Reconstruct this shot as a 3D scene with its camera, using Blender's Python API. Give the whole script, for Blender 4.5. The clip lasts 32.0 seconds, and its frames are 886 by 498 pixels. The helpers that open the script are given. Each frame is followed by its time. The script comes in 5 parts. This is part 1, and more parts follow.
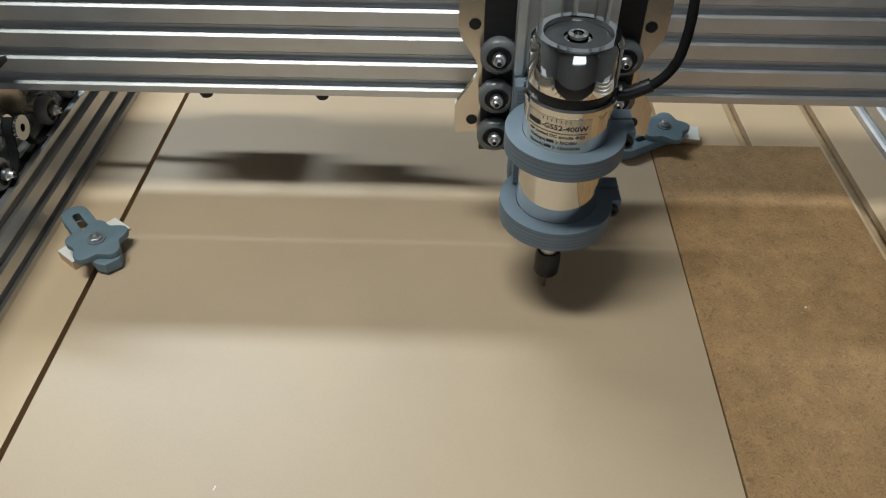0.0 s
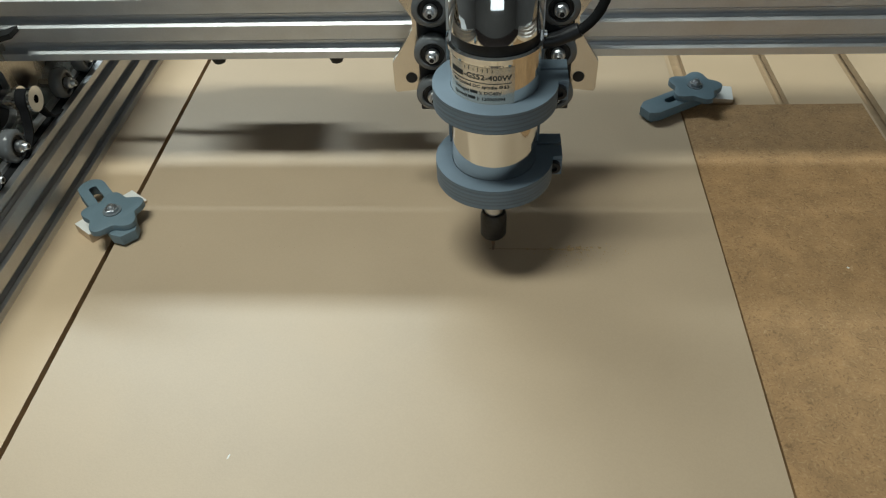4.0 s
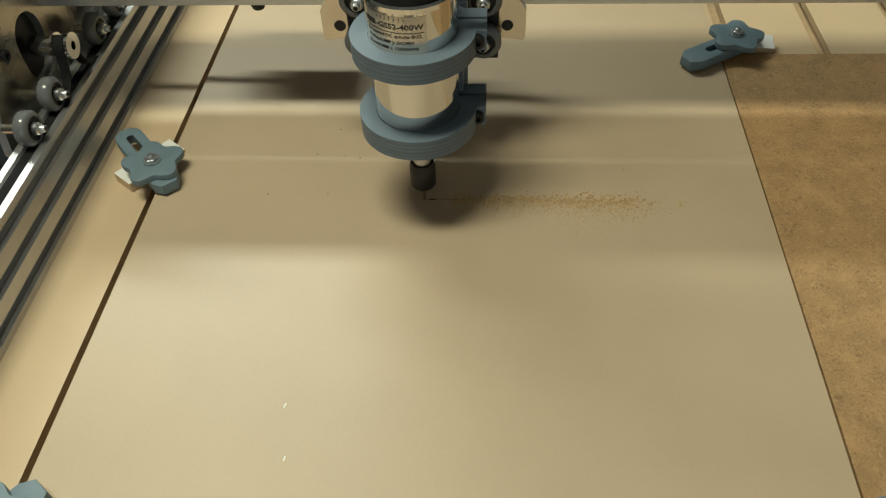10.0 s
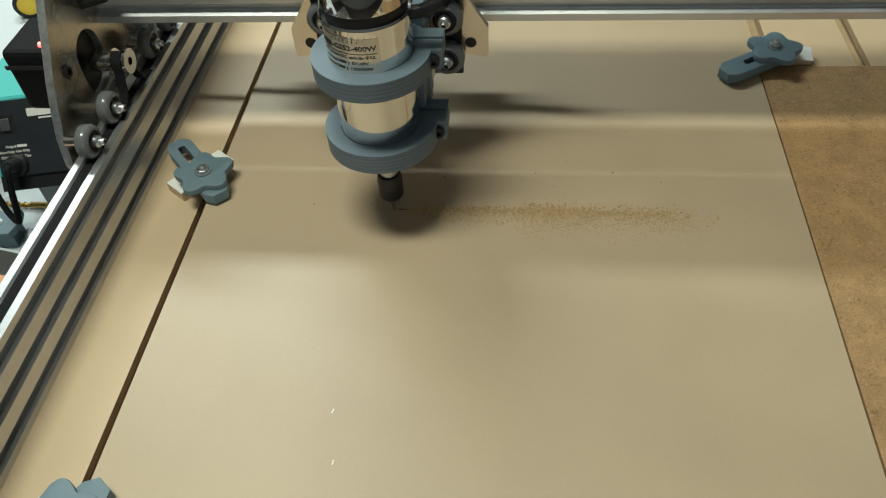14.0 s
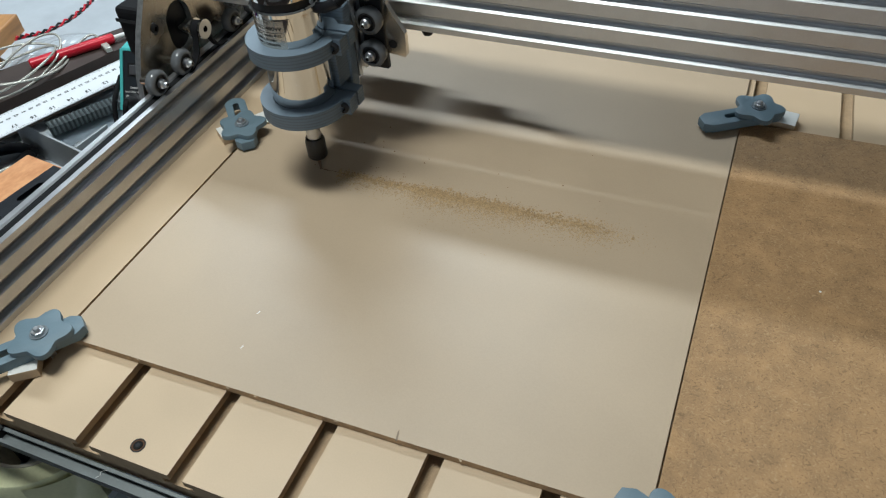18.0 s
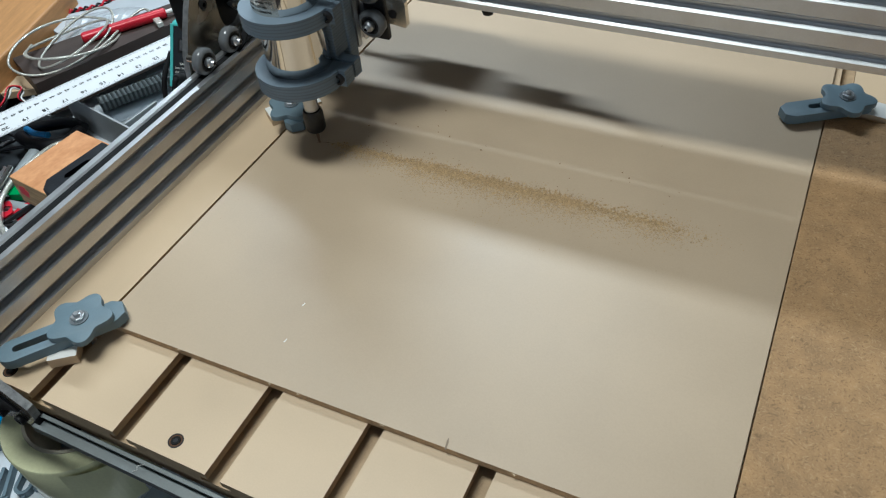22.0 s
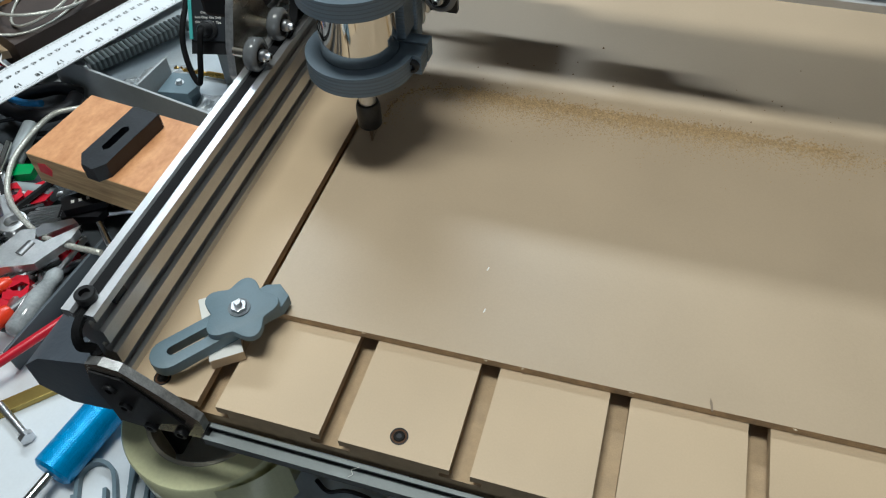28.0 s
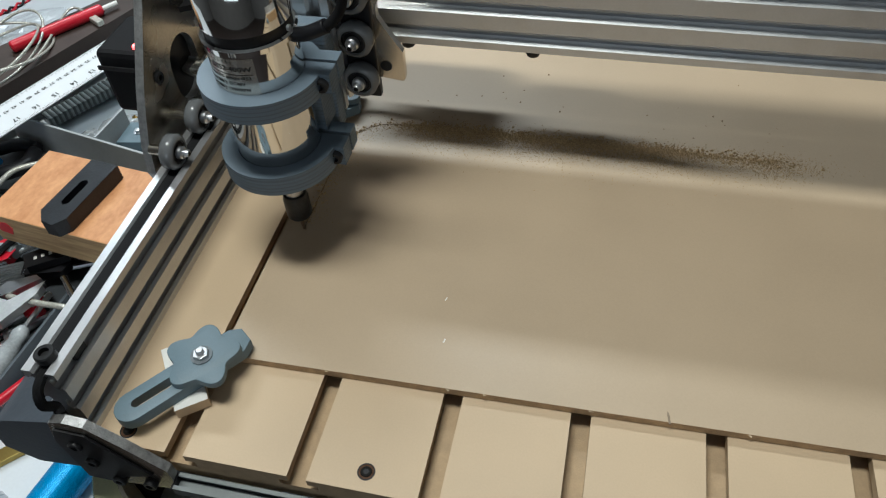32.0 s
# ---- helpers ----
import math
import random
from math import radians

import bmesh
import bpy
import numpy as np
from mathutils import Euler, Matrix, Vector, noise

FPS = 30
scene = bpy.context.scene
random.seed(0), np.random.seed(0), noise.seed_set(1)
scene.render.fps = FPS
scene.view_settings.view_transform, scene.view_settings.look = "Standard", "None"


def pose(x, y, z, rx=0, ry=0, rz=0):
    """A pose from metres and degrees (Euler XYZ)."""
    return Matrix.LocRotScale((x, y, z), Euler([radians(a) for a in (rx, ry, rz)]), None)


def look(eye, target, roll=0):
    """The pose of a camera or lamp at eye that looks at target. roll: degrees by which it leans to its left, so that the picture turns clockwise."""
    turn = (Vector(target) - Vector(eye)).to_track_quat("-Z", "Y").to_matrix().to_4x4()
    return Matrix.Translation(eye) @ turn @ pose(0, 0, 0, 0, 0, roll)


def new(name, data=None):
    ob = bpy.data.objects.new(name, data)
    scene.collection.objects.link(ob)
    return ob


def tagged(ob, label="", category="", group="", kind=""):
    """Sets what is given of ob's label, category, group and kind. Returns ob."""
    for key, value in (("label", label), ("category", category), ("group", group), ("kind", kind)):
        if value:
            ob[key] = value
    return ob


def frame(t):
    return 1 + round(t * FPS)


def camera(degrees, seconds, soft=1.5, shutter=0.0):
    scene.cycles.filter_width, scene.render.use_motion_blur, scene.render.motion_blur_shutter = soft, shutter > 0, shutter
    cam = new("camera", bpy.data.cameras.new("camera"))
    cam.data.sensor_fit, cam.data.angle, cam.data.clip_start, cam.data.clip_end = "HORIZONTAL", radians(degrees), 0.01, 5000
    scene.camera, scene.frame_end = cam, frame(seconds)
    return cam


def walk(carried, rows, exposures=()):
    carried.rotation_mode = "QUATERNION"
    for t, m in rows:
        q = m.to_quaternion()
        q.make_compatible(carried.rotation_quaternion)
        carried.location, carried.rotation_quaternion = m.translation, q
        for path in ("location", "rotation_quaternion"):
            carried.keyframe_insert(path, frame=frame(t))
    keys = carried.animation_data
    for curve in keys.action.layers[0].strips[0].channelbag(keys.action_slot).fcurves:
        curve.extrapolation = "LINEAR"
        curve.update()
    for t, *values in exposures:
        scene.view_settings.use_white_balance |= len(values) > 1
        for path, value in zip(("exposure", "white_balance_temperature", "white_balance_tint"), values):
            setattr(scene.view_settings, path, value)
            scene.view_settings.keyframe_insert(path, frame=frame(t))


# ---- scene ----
LENS = 60.54
PATH = [
    (0, 0.3446, -0.1538, 0.3997, 47.15, -0.39, 1.54),
    (0.5, 0.3496, -0.1384, 0.3892, 43.53, -0.20, -0.62),
    (1, 0.3520, -0.1348, 0.3859, 43.35, 0.90, 0.61),
    (1.5, 0.3556, -0.1341, 0.3893, 43.74, 1.4, 1.47),
    (2, 0.3467, -0.1368, 0.3862, 43.98, 1.21, 1.18),
    (2.5, 0.3653, -0.1372, 0.3998, 43.27, 1.99, 2.96),
    (3, 0.3501, -0.1436, 0.3877, 45.16, 1.23, 2.38),
    (3.5, 0.3557, -0.1519, 0.3744, 46.72, 2.15, 2.79),
    (5.5, 0.3469, -0.1482, 0.3795, 43.27, 2.07, 2.88),
    (6, 0.3427, -0.1407, 0.3833, 42.53, 1.94, 2.39),
    (6.5, 0.339, -0.1385, 0.38, 42.63, 1.82, 2.43),
    (7, 0.34, -0.1371, 0.3773, 42.68, 2.02, 2.74),
    (7.5, 0.3319, -0.1356, 0.3807, 42.21, 1.78, 2.31),
    (8, 0.3335, -0.1377, 0.3835, 42.05, 2.08, 2.46),
    (8.5, 0.3315, -0.1400, 0.3827, 42.24, 1.98, 2.50),
    (9, 0.3358, -0.1422, 0.3777, 42.08, 2.23, 2.65),
    (9.5, 0.3306, -0.1471, 0.3780, 42.15, 2.14, 2.76),
    (10, 0.3245, -0.1512, 0.3769, 42.46, 1.96, 2.99),
    (10.5, 0.3200, -0.1510, 0.3824, 42.47, 2.08, 3.55),
    (11, 0.3197, -0.1519, 0.3886, 42.57, 2.41, 3.40),
    (11.5, 0.3206, -0.1592, 0.3890, 43.01, 2.53, 3.68),
    (12, 0.3203, -0.1590, 0.3906, 42.97, 2.72, 3.69),
    (12.5, 0.3193, -0.1519, 0.3878, 42.90, 2.97, 4.09),
    (13, 0.3191, -0.1513, 0.3891, 42.85, 3.05, 4.62),
    (13.5, 0.3187, -0.1533, 0.3895, 42.89, 3.28, 4.7),
    (14, 0.3167, -0.1551, 0.3943, 42.35, 3.2, 4.79),
    (14.5, 0.3324, -0.1699, 0.4019, 42.91, 2.79, 6.89),
    (16.5, 0.4973, -0.223, 0.4282, 45.32, 2.46, 20.56),
    (17, 0.5001, -0.2238, 0.4223, 45.08, 2.11, 20.71),
    (17.5, 0.5022, -0.2219, 0.428, 45.3, 2.91, 21.46),
    (18, 0.4993, -0.2187, 0.428, 45.58, 3.24, 21.75),
    (18.5, 0.4994, -0.2169, 0.4277, 45.85, 3.39, 21.78),
    (19, 0.5005, -0.209, 0.4255, 45.86, 3.68, 21.99),
    (19.5, 0.5014, -0.2083, 0.4265, 45.93, 4.15, 22.5),
    (20, 0.4988, -0.211, 0.4249, 46.04, 4.32, 22.83),
    (20.5, 0.497, -0.2123, 0.4226, 45.97, 4.41, 23.1),
    (21.5, 0.4852, -0.1956, 0.4127, 44.81, 4.08, 25.1),
    (22, 0.4789, -0.1933, 0.4104, 44.39, 4.38, 25.39),
    (22.5, 0.4733, -0.196, 0.4127, 43.98, 4.5, 25.83),
    (23, 0.4714, -0.1948, 0.4117, 43.82, 4.82, 26.1),
    (23.5, 0.4703, -0.1933, 0.4092, 43.85, 4.94, 26.49),
    (24, 0.469, -0.1924, 0.4082, 43.62, 5.07, 27.03),
    (24.5, 0.4643, -0.1969, 0.4085, 43.59, 4.92, 27.35),
    (26.5, 0.4247, -0.2163, 0.4257, 43.77, 1.42, 27.92),
    (27, 0.4085, -0.2180, 0.4025, 43.34, 1.90, 27.90),
    (27.5, 0.3284, -0.2185, 0.4017, 41.95, 2.95, 20.98),
    (28, 0.2809, -0.2284, 0.3813, 40.4, 1.68, 16.6),
    (28.5, 0.2788, -0.2242, 0.3724, 39.89, 0.68, 16.52),
    (29, 0.2827, -0.2313, 0.3662, 39.33, 1.19, 14.29),
    (29.5, 0.2784, -0.2333, 0.3728, 39.8, 0.58, 14.1),
    (30, 0.28, -0.2341, 0.3801, 40.53, 0.85, 12.96),
    (30.5, 0.2807, -0.2202, 0.3809, 41.1, 1, 12.53),
    (31, 0.282, -0.2147, 0.384, 41.6, 1.88, 12.59),
    (31.5, 0.2869, -0.2201, 0.3884, 41.98, 2.52, 12.6),
    (32, 0.2963, -0.2268, 0.3916, 42.05, 3.08, 12.64),
]
# seconds, stops, kelvin, tint
EXPOSURES = [(0, -0.07, 5850, 2), (3, -0.08, 5800, -2), (6, -0.07, 5950, -5), (9, -0.03, 6800, -8), (11, -0.03, 6800, -8), (14, -0.03, 6200, -8), (17, 0.04, 5700, 2), (20, 0.05, 5450, 1), (24, 0.04, 5450, 1), (28, 0.0, 5650, 1), (32, 0.01, 5750, 2)]
cam = camera(LENS, 32.0, soft=1.2)
walk(cam, [(row[0], pose(*row[1:])) for row in PATH], exposures=EXPOSURES)

# ---- light ----
world = bpy.data.worlds.new("workshop")
scene.world = world
world.use_nodes = True
world.node_tree.nodes["Background"].inputs[0].default_value = (0.75, 0.82, 1.0, 1)
world.node_tree.nodes["Background"].inputs[1].default_value = 0.4


def tube_lamp(name, x, y, z, length, width, watts, colour):
    data = bpy.data.lights.new(name, "AREA")
    data.shape, data.size, data.size_y, data.energy, data.color = "RECTANGLE", length, width, watts, colour
    ob = new(name, data)
    ob.matrix_world = pose(x, y, z)
    return ob


tube_lamp("ceiling_tube_rear", -0.50, 1.30, 1.40, 1.3, 0.14, 27.5, (0.98, 0.98, 0.97))
tube_lamp("ceiling_tube_front", -0.02, 0.04, 1.50, 0.60, 0.22, 18.5, (1.0, 0.93, 0.83))

# added fill from the front; no such source is in view
fill_light = bpy.data.lights.new("front_fill", "AREA")
fill_light.shape, fill_light.size, fill_light.size_y, fill_light.energy, fill_light.color = "RECTANGLE", 1.4, 1.0, 6.0, (0.97, 0.98, 1.0)
new("front_fill", fill_light).matrix_world = look((0.5, -2.49, 0.75), (0.5, 0.0, 0.75))

# ---- materials ----
MATS = {}


def mat(name, colour, rough=0.6, metal=0.0, var=0.12, scale=40.0, bump=0.0, bump_scale=400.0, stretch=(1, 1, 1), second=None, spec=0.5):
    """A node material: base colour with two scales of variation, fine relief."""
    if name in MATS:
        return MATS[name]
    m = bpy.data.materials.new(name)
    m.use_nodes = True
    nt = m.node_tree
    b = nt.nodes["Principled BSDF"]
    b.inputs["Metallic"].default_value = metal
    b.inputs["Specular IOR Level"].default_value = spec
    tc = nt.nodes.new("ShaderNodeTexCoord")
    mp = nt.nodes.new("ShaderNodeMapping")
    mp.inputs["Scale"].default_value = stretch
    nt.links.new(tc.outputs["Object"], mp.inputs[0])
    n1 = nt.nodes.new("ShaderNodeTexNoise")
    n1.inputs["Scale"].default_value, n1.inputs["Detail"].default_value = scale, 3
    n2 = nt.nodes.new("ShaderNodeTexNoise")
    n2.inputs["Scale"].default_value, n2.inputs["Detail"].default_value = bump_scale, 2
    nt.links.new(mp.outputs[0], n1.inputs[0])
    nt.links.new(mp.outputs[0], n2.inputs[0])
    add = nt.nodes.new("ShaderNodeMath")
    add.operation = "MULTIPLY_ADD"
    add.inputs[1].default_value = 0.4
    nt.links.new(n2.outputs["Fac"], add.inputs[0])
    nt.links.new(n1.outputs["Fac"], add.inputs[2])
    mixer = nt.nodes.new("ShaderNodeMixRGB")
    lo = [c * (1 - var) for c in colour]
    hi = second or [min(1, c * (1 + var)) for c in colour]
    mixer.inputs[1].default_value, mixer.inputs[2].default_value = (*lo, 1), (*hi, 1)
    ramp = nt.nodes.new("ShaderNodeMapRange")
    ramp.inputs[1].default_value, ramp.inputs[2].default_value = 0.45, 0.95
    nt.links.new(add.outputs[0], ramp.inputs[0])
    nt.links.new(ramp.outputs[0], mixer.inputs[0])
    nt.links.new(mixer.outputs[0], b.inputs["Base Color"])
    rr = nt.nodes.new("ShaderNodeMapRange")
    rr.inputs[3].default_value, rr.inputs[4].default_value = max(0.02, rough * 0.85), min(1, rough * 1.15)
    nt.links.new(n1.outputs["Fac"], rr.inputs[0])
    nt.links.new(rr.outputs[0], b.inputs["Roughness"])
    if bump:
        bp = nt.nodes.new("ShaderNodeBump")
        bp.inputs["Strength"].default_value, bp.inputs["Distance"].default_value = bump, 0.001
        nt.links.new(n2.outputs["Fac"], bp.inputs["Height"])
        nt.links.new(bp.outputs[0], b.inputs["Normal"])
    MATS[name] = m
    return m


MDF = mat("mdf_face", (0.460, 0.354, 0.238), 0.44, var=0.06, scale=9, bump=0.05, bump_scale=900, spec=0.6)
BAR = mat("mdf_bar", (0.545, 0.412, 0.265), 0.5, var=0.06, scale=12, bump=0.04, bump_scale=900)
EDGE = mat("mdf_edge", (0.43, 0.295, 0.165), 0.8, var=0.25, scale=160, bump=0.3, bump_scale=1500)
ALU = mat("aluminium_profile", (0.68, 0.69, 0.70), 0.44, 1.0, var=0.06, scale=60, bump=0.03, bump_scale=900, stretch=(1, 1, 1))
# same metal as ALU; the rails' dimmer light is put into the colour
RAILM = mat("shaded_rail_profile", (0.56, 0.565, 0.575), 0.42, 1.0, var=0.09, scale=45, bump=0.03, bump_scale=900)
# bare aluminium; the tan bed it mirrors is put into the colour
PLATE = mat("tan_tinted_plate", (0.70, 0.645, 0.56), 0.24, 1.0, var=0.08, scale=30, bump=0.05, bump_scale=700)
# plate metal darkened; the dark surroundings it mirrors are in the colour
SIDE = mat("dim_side_plate", (0.40, 0.365, 0.31), 0.27, 1.0, var=0.22, scale=22, bump=0.06, bump_scale=500)
SAWN = mat("sawn_aluminium", (0.44, 0.44, 0.435), 0.5, 1.0, var=0.25, scale=260, bump=0.35, bump_scale=900)
CHROME = mat("polished_steel", (0.76, 0.755, 0.74), 0.06, 1.0, var=0.03, scale=20)
ZINC = mat("zinc_bolt", (0.62, 0.63, 0.65), 0.36, 1.0, var=0.1, scale=300)
STEEL = mat("tool_steel", (0.55, 0.56, 0.58), 0.30, 1.0, var=0.12, scale=80)
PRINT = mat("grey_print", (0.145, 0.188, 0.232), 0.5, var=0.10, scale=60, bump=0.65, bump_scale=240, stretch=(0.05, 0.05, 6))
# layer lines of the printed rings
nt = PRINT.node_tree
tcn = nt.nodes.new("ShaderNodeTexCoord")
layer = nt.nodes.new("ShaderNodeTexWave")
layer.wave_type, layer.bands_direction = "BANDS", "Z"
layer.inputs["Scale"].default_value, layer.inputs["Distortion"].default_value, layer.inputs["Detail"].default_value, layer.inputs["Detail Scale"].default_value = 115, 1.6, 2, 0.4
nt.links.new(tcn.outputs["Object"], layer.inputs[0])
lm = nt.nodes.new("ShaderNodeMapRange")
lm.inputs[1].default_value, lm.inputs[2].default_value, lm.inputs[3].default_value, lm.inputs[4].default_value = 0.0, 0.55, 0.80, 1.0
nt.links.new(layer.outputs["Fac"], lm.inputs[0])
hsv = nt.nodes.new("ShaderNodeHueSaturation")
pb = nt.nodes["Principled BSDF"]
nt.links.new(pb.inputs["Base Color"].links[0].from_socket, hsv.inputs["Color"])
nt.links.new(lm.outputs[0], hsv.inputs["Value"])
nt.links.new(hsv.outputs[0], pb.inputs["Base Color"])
CLAMP = mat("grey_clamp_print", (0.13, 0.185, 0.22), 0.5, var=0.07, scale=80, bump=0.12, bump_scale=700)
BLACK = mat("black_plastic", (0.012, 0.012, 0.014), 0.4, var=0.2, scale=80, bump=0.05, spec=0.3)
BLACKM = mat("black_oxide", (0.015, 0.015, 0.016), 0.4, var=0.2, scale=200, bump=0.05, spec=0.3)
SATIN = mat("satin_chrome", (0.90, 0.90, 0.90), 0.38, 1.0, var=0.08, scale=120, bump=0.05, bump_scale=500)
RUBBER = mat("black_rubber", (0.010, 0.010, 0.011), 0.8, var=0.2, scale=300, bump=0.4, bump_scale=900, spec=0.15)
WHEEL = mat("smoky_wheel", (0.13, 0.135, 0.14), 0.2, var=0.1, scale=80)
WHITE = mat("white_melamine", (0.75, 0.74, 0.70), 0.35, var=0.03, scale=40)
CLEARLAB = mat("clear_label", (0.72, 0.69, 0.62), 0.22, 0.75, var=0.04, scale=60)
PAPER = mat("label_paper", (0.72, 0.70, 0.66), 0.4, var=0.03, scale=60)
INK = mat("black_ink", (0.02, 0.02, 0.02), 0.6, var=0.1, scale=60)


def fibre_board(name):
    """Rough brown fibreboard with dark fibres and light flecks."""
    m = mat(name, (0.355, 0.215, 0.097), 0.75, var=0.2, scale=70, bump=0.3, bump_scale=700)
    nt = m.node_tree
    b = nt.nodes["Principled BSDF"]
    base = b.inputs["Base Color"].links[0].from_socket
    tc = nt.nodes.new("ShaderNodeTexCoord")
    warp = nt.nodes.new("ShaderNodeTexNoise")
    warp.inputs["Scale"].default_value = 120
    nt.links.new(tc.outputs["Object"], warp.inputs[0])
    vm = nt.nodes.new("ShaderNodeVectorMath")
    vm.operation = "MULTIPLY_ADD"
    vm.inputs[1].default_value = (0.02, 0.02, 0.02)
    nt.links.new(warp.outputs["Color"], vm.inputs[0])
    nt.links.new(tc.outputs["Object"], vm.inputs[2])
    fib = nt.nodes.new("ShaderNodeTexNoise")
    fib.inputs["Scale"].default_value, fib.inputs["Detail"].default_value = 430, 5
    nt.links.new(vm.outputs[0], fib.inputs[0])
    mr = nt.nodes.new("ShaderNodeMapRange")
    mr.inputs[1].default_value, mr.inputs[2].default_value, mr.inputs[4].default_value = 0.56, 0.68, 0.45
    nt.links.new(fib.outputs["Fac"], mr.inputs[0])
    mx = nt.nodes.new("ShaderNodeMixRGB")
    mx.inputs[2].default_value = (0.10, 0.055, 0.022, 1)
    nt.links.new(mr.outputs[0], mx.inputs[0])
    nt.links.new(base, mx.inputs[1])
    lite = nt.nodes.new("ShaderNodeMapRange")
    lite.inputs[1].default_value, lite.inputs[2].default_value, lite.inputs[4].default_value = 0.44, 0.26, 0.5
    nt.links.new(fib.outputs["Fac"], lite.inputs[0])
    mx2 = nt.nodes.new("ShaderNodeMixRGB")
    mx2.inputs[2].default_value = (0.56, 0.39, 0.21, 1)
    nt.links.new(lite.outputs[0], mx2.inputs[0])
    nt.links.new(mx.outputs[0], mx2.inputs[1])
    nt.links.new(mx2.outputs[0], b.inputs["Base Color"])
    return m


FIBRE = fibre_board("fibreboard")


# ---- shapes ----
def part(name, bm, material, parent=None, label=""):
    """Link a bmesh as one mesh object under a thing or a part."""
    me = bpy.data.meshes.new(name)
    bmesh.ops.recalc_face_normals(bm, faces=bm.faces)
    bm.to_mesh(me)
    bm.free()
    for one in material if isinstance(material, (list, tuple)) else [material]:
        me.materials.append(one)
    ob = new(name, me)
    if parent is not None:
        ob.parent = parent
    if label:
        tagged(ob, label)
    return ob


def thing(name, label, category, group="", kind="", at=None):
    ob = new(name)
    ob.empty_display_size = 0.01
    if at is not None:
        ob.matrix_world = at
    return tagged(ob, label, category, group, kind)


def smooth(ob, angle=35):
    me = ob.data
    bm = bmesh.new()
    bm.from_mesh(me)
    lim = radians(angle)
    for f in bm.faces:
        f.smooth = True
    for e in bm.edges:
        e.smooth = len(e.link_faces) == 2 and e.calc_face_angle(0) < lim
    bm.to_mesh(me)
    bm.free()
    return ob


def box(x0, x1, y0, y1, z0, z1, bevel=0.0, bm=None):
    bm = bm or bmesh.new()
    r = bmesh.ops.create_cube(bm, size=1, matrix=Matrix.Translation(((x0 + x1) / 2, (y0 + y1) / 2, (z0 + z1) / 2)) @ Matrix.Diagonal((abs(x1 - x0), abs(y1 - y0), abs(z1 - z0), 1)))
    if bevel:
        vs = set(r["verts"])
        bmesh.ops.bevel(bm, geom=[e for e in bm.edges if e.verts[0] in vs and e.verts[1] in vs], offset=bevel, segments=2, profile=0.5, affect="EDGES")
    return bm


def lathe(points, n=32, m=None, bm=None, cap=True):
    """Revolve (radius, height) points round z."""
    bm = bm or bmesh.new()
    m = m or Matrix()
    rings = []
    for r, z in points:
        rings.append([bm.verts.new(m @ Vector((r * math.cos(2 * math.pi * k / n), r * math.sin(2 * math.pi * k / n), z))) for k in range(n)])
    for a, b in zip(rings, rings[1:]):
        for k in range(n):
            bm.faces.new((a[k], a[(k + 1) % n], b[(k + 1) % n], b[k]))
    if cap:
        bm.faces.new(rings[0][::-1])
        bm.faces.new(rings[-1])
    return bm


def rod(a, b, r, n=16, bm=None, chamfer=0.0):
    a, b = Vector(a), Vector(b)
    d = b - a
    m = Matrix.Translation(a) @ d.to_track_quat("Z", "Y").to_matrix().to_4x4()
    L = d.length
    pts = [(r, 0), (r, L)] if not chamfer else [(r - chamfer, 0), (r, chamfer), (r, L - chamfer), (r - chamfer, L)]
    return lathe(pts, n, m, bm)


def prism(outline, z0, z1, m=None, holes=(), bm=None, bevel=0.0):
    """Extrude a 2D outline, with holes bridged into the faces."""
    bm = bm or bmesh.new()
    m = m or Matrix()
    edges_all = []
    for z in (z0, z1):
        es = []
        for loop in (outline, *holes):
            vs = [bm.verts.new((p[0], p[1], z)) for p in loop]
            es += [bm.edges.new((vs[k], vs[(k + 1) % len(vs)])) for k in range(len(vs))]
        bmesh.ops.triangle_fill(bm, edges=es, use_beauty=True, use_dissolve=True)
        edges_all.append(es)
    for e0, e1 in zip(*edges_all):
        a, b = e0.verts
        c, d = e1.verts
        bm.faces.new((a, b, d, c))
    bm.verts.ensure_lookup_table()
    if bevel:
        bmesh.ops.bevel(bm, geom=[e for e in edges_all[1]], offset=bevel, segments=2, profile=0.5, affect="EDGES")
    bm.transform(m)
    return bm


def circle(cx, cy, r, n=24):
    return [(cx + r * math.cos(2 * math.pi * k / n), cy + r * math.sin(2 * math.pi * k / n)) for k in range(n)]


def slot_loop(x0, y0, x1, y1, r, n=8):
    """A stadium round the segment."""
    a = math.atan2(y1 - y0, x1 - x0)
    out = []
    for k in range(n + 1):
        t = a + math.pi / 2 + math.pi * k / n
        out.append((x0 + r * math.cos(t), y0 + r * math.sin(t)))
    for k in range(n + 1):
        t = a - math.pi / 2 + math.pi * k / n
        out.append((x1 + r * math.cos(t), y1 + r * math.sin(t)))
    return out


def curve_points(keys, n=8):
    """Catmull-Rom through the keys."""
    ks = [Vector(k) for k in keys]
    ks = [2 * ks[0] - ks[1], *ks, 2 * ks[-1] - ks[-2]]
    out = []
    for i in range(1, len(ks) - 2):
        p0, p1, p2, p3 = ks[i - 1 : i + 3]
        for k in range(n):
            t = k / n
            out.append(0.5 * (2 * p1 + (p2 - p0) * t + (2 * p0 - 5 * p1 + 4 * p2 - p3) * t * t + (3 * p1 - p0 - 3 * p2 + p3) * t**3))
    out.append(ks[-2])
    return out


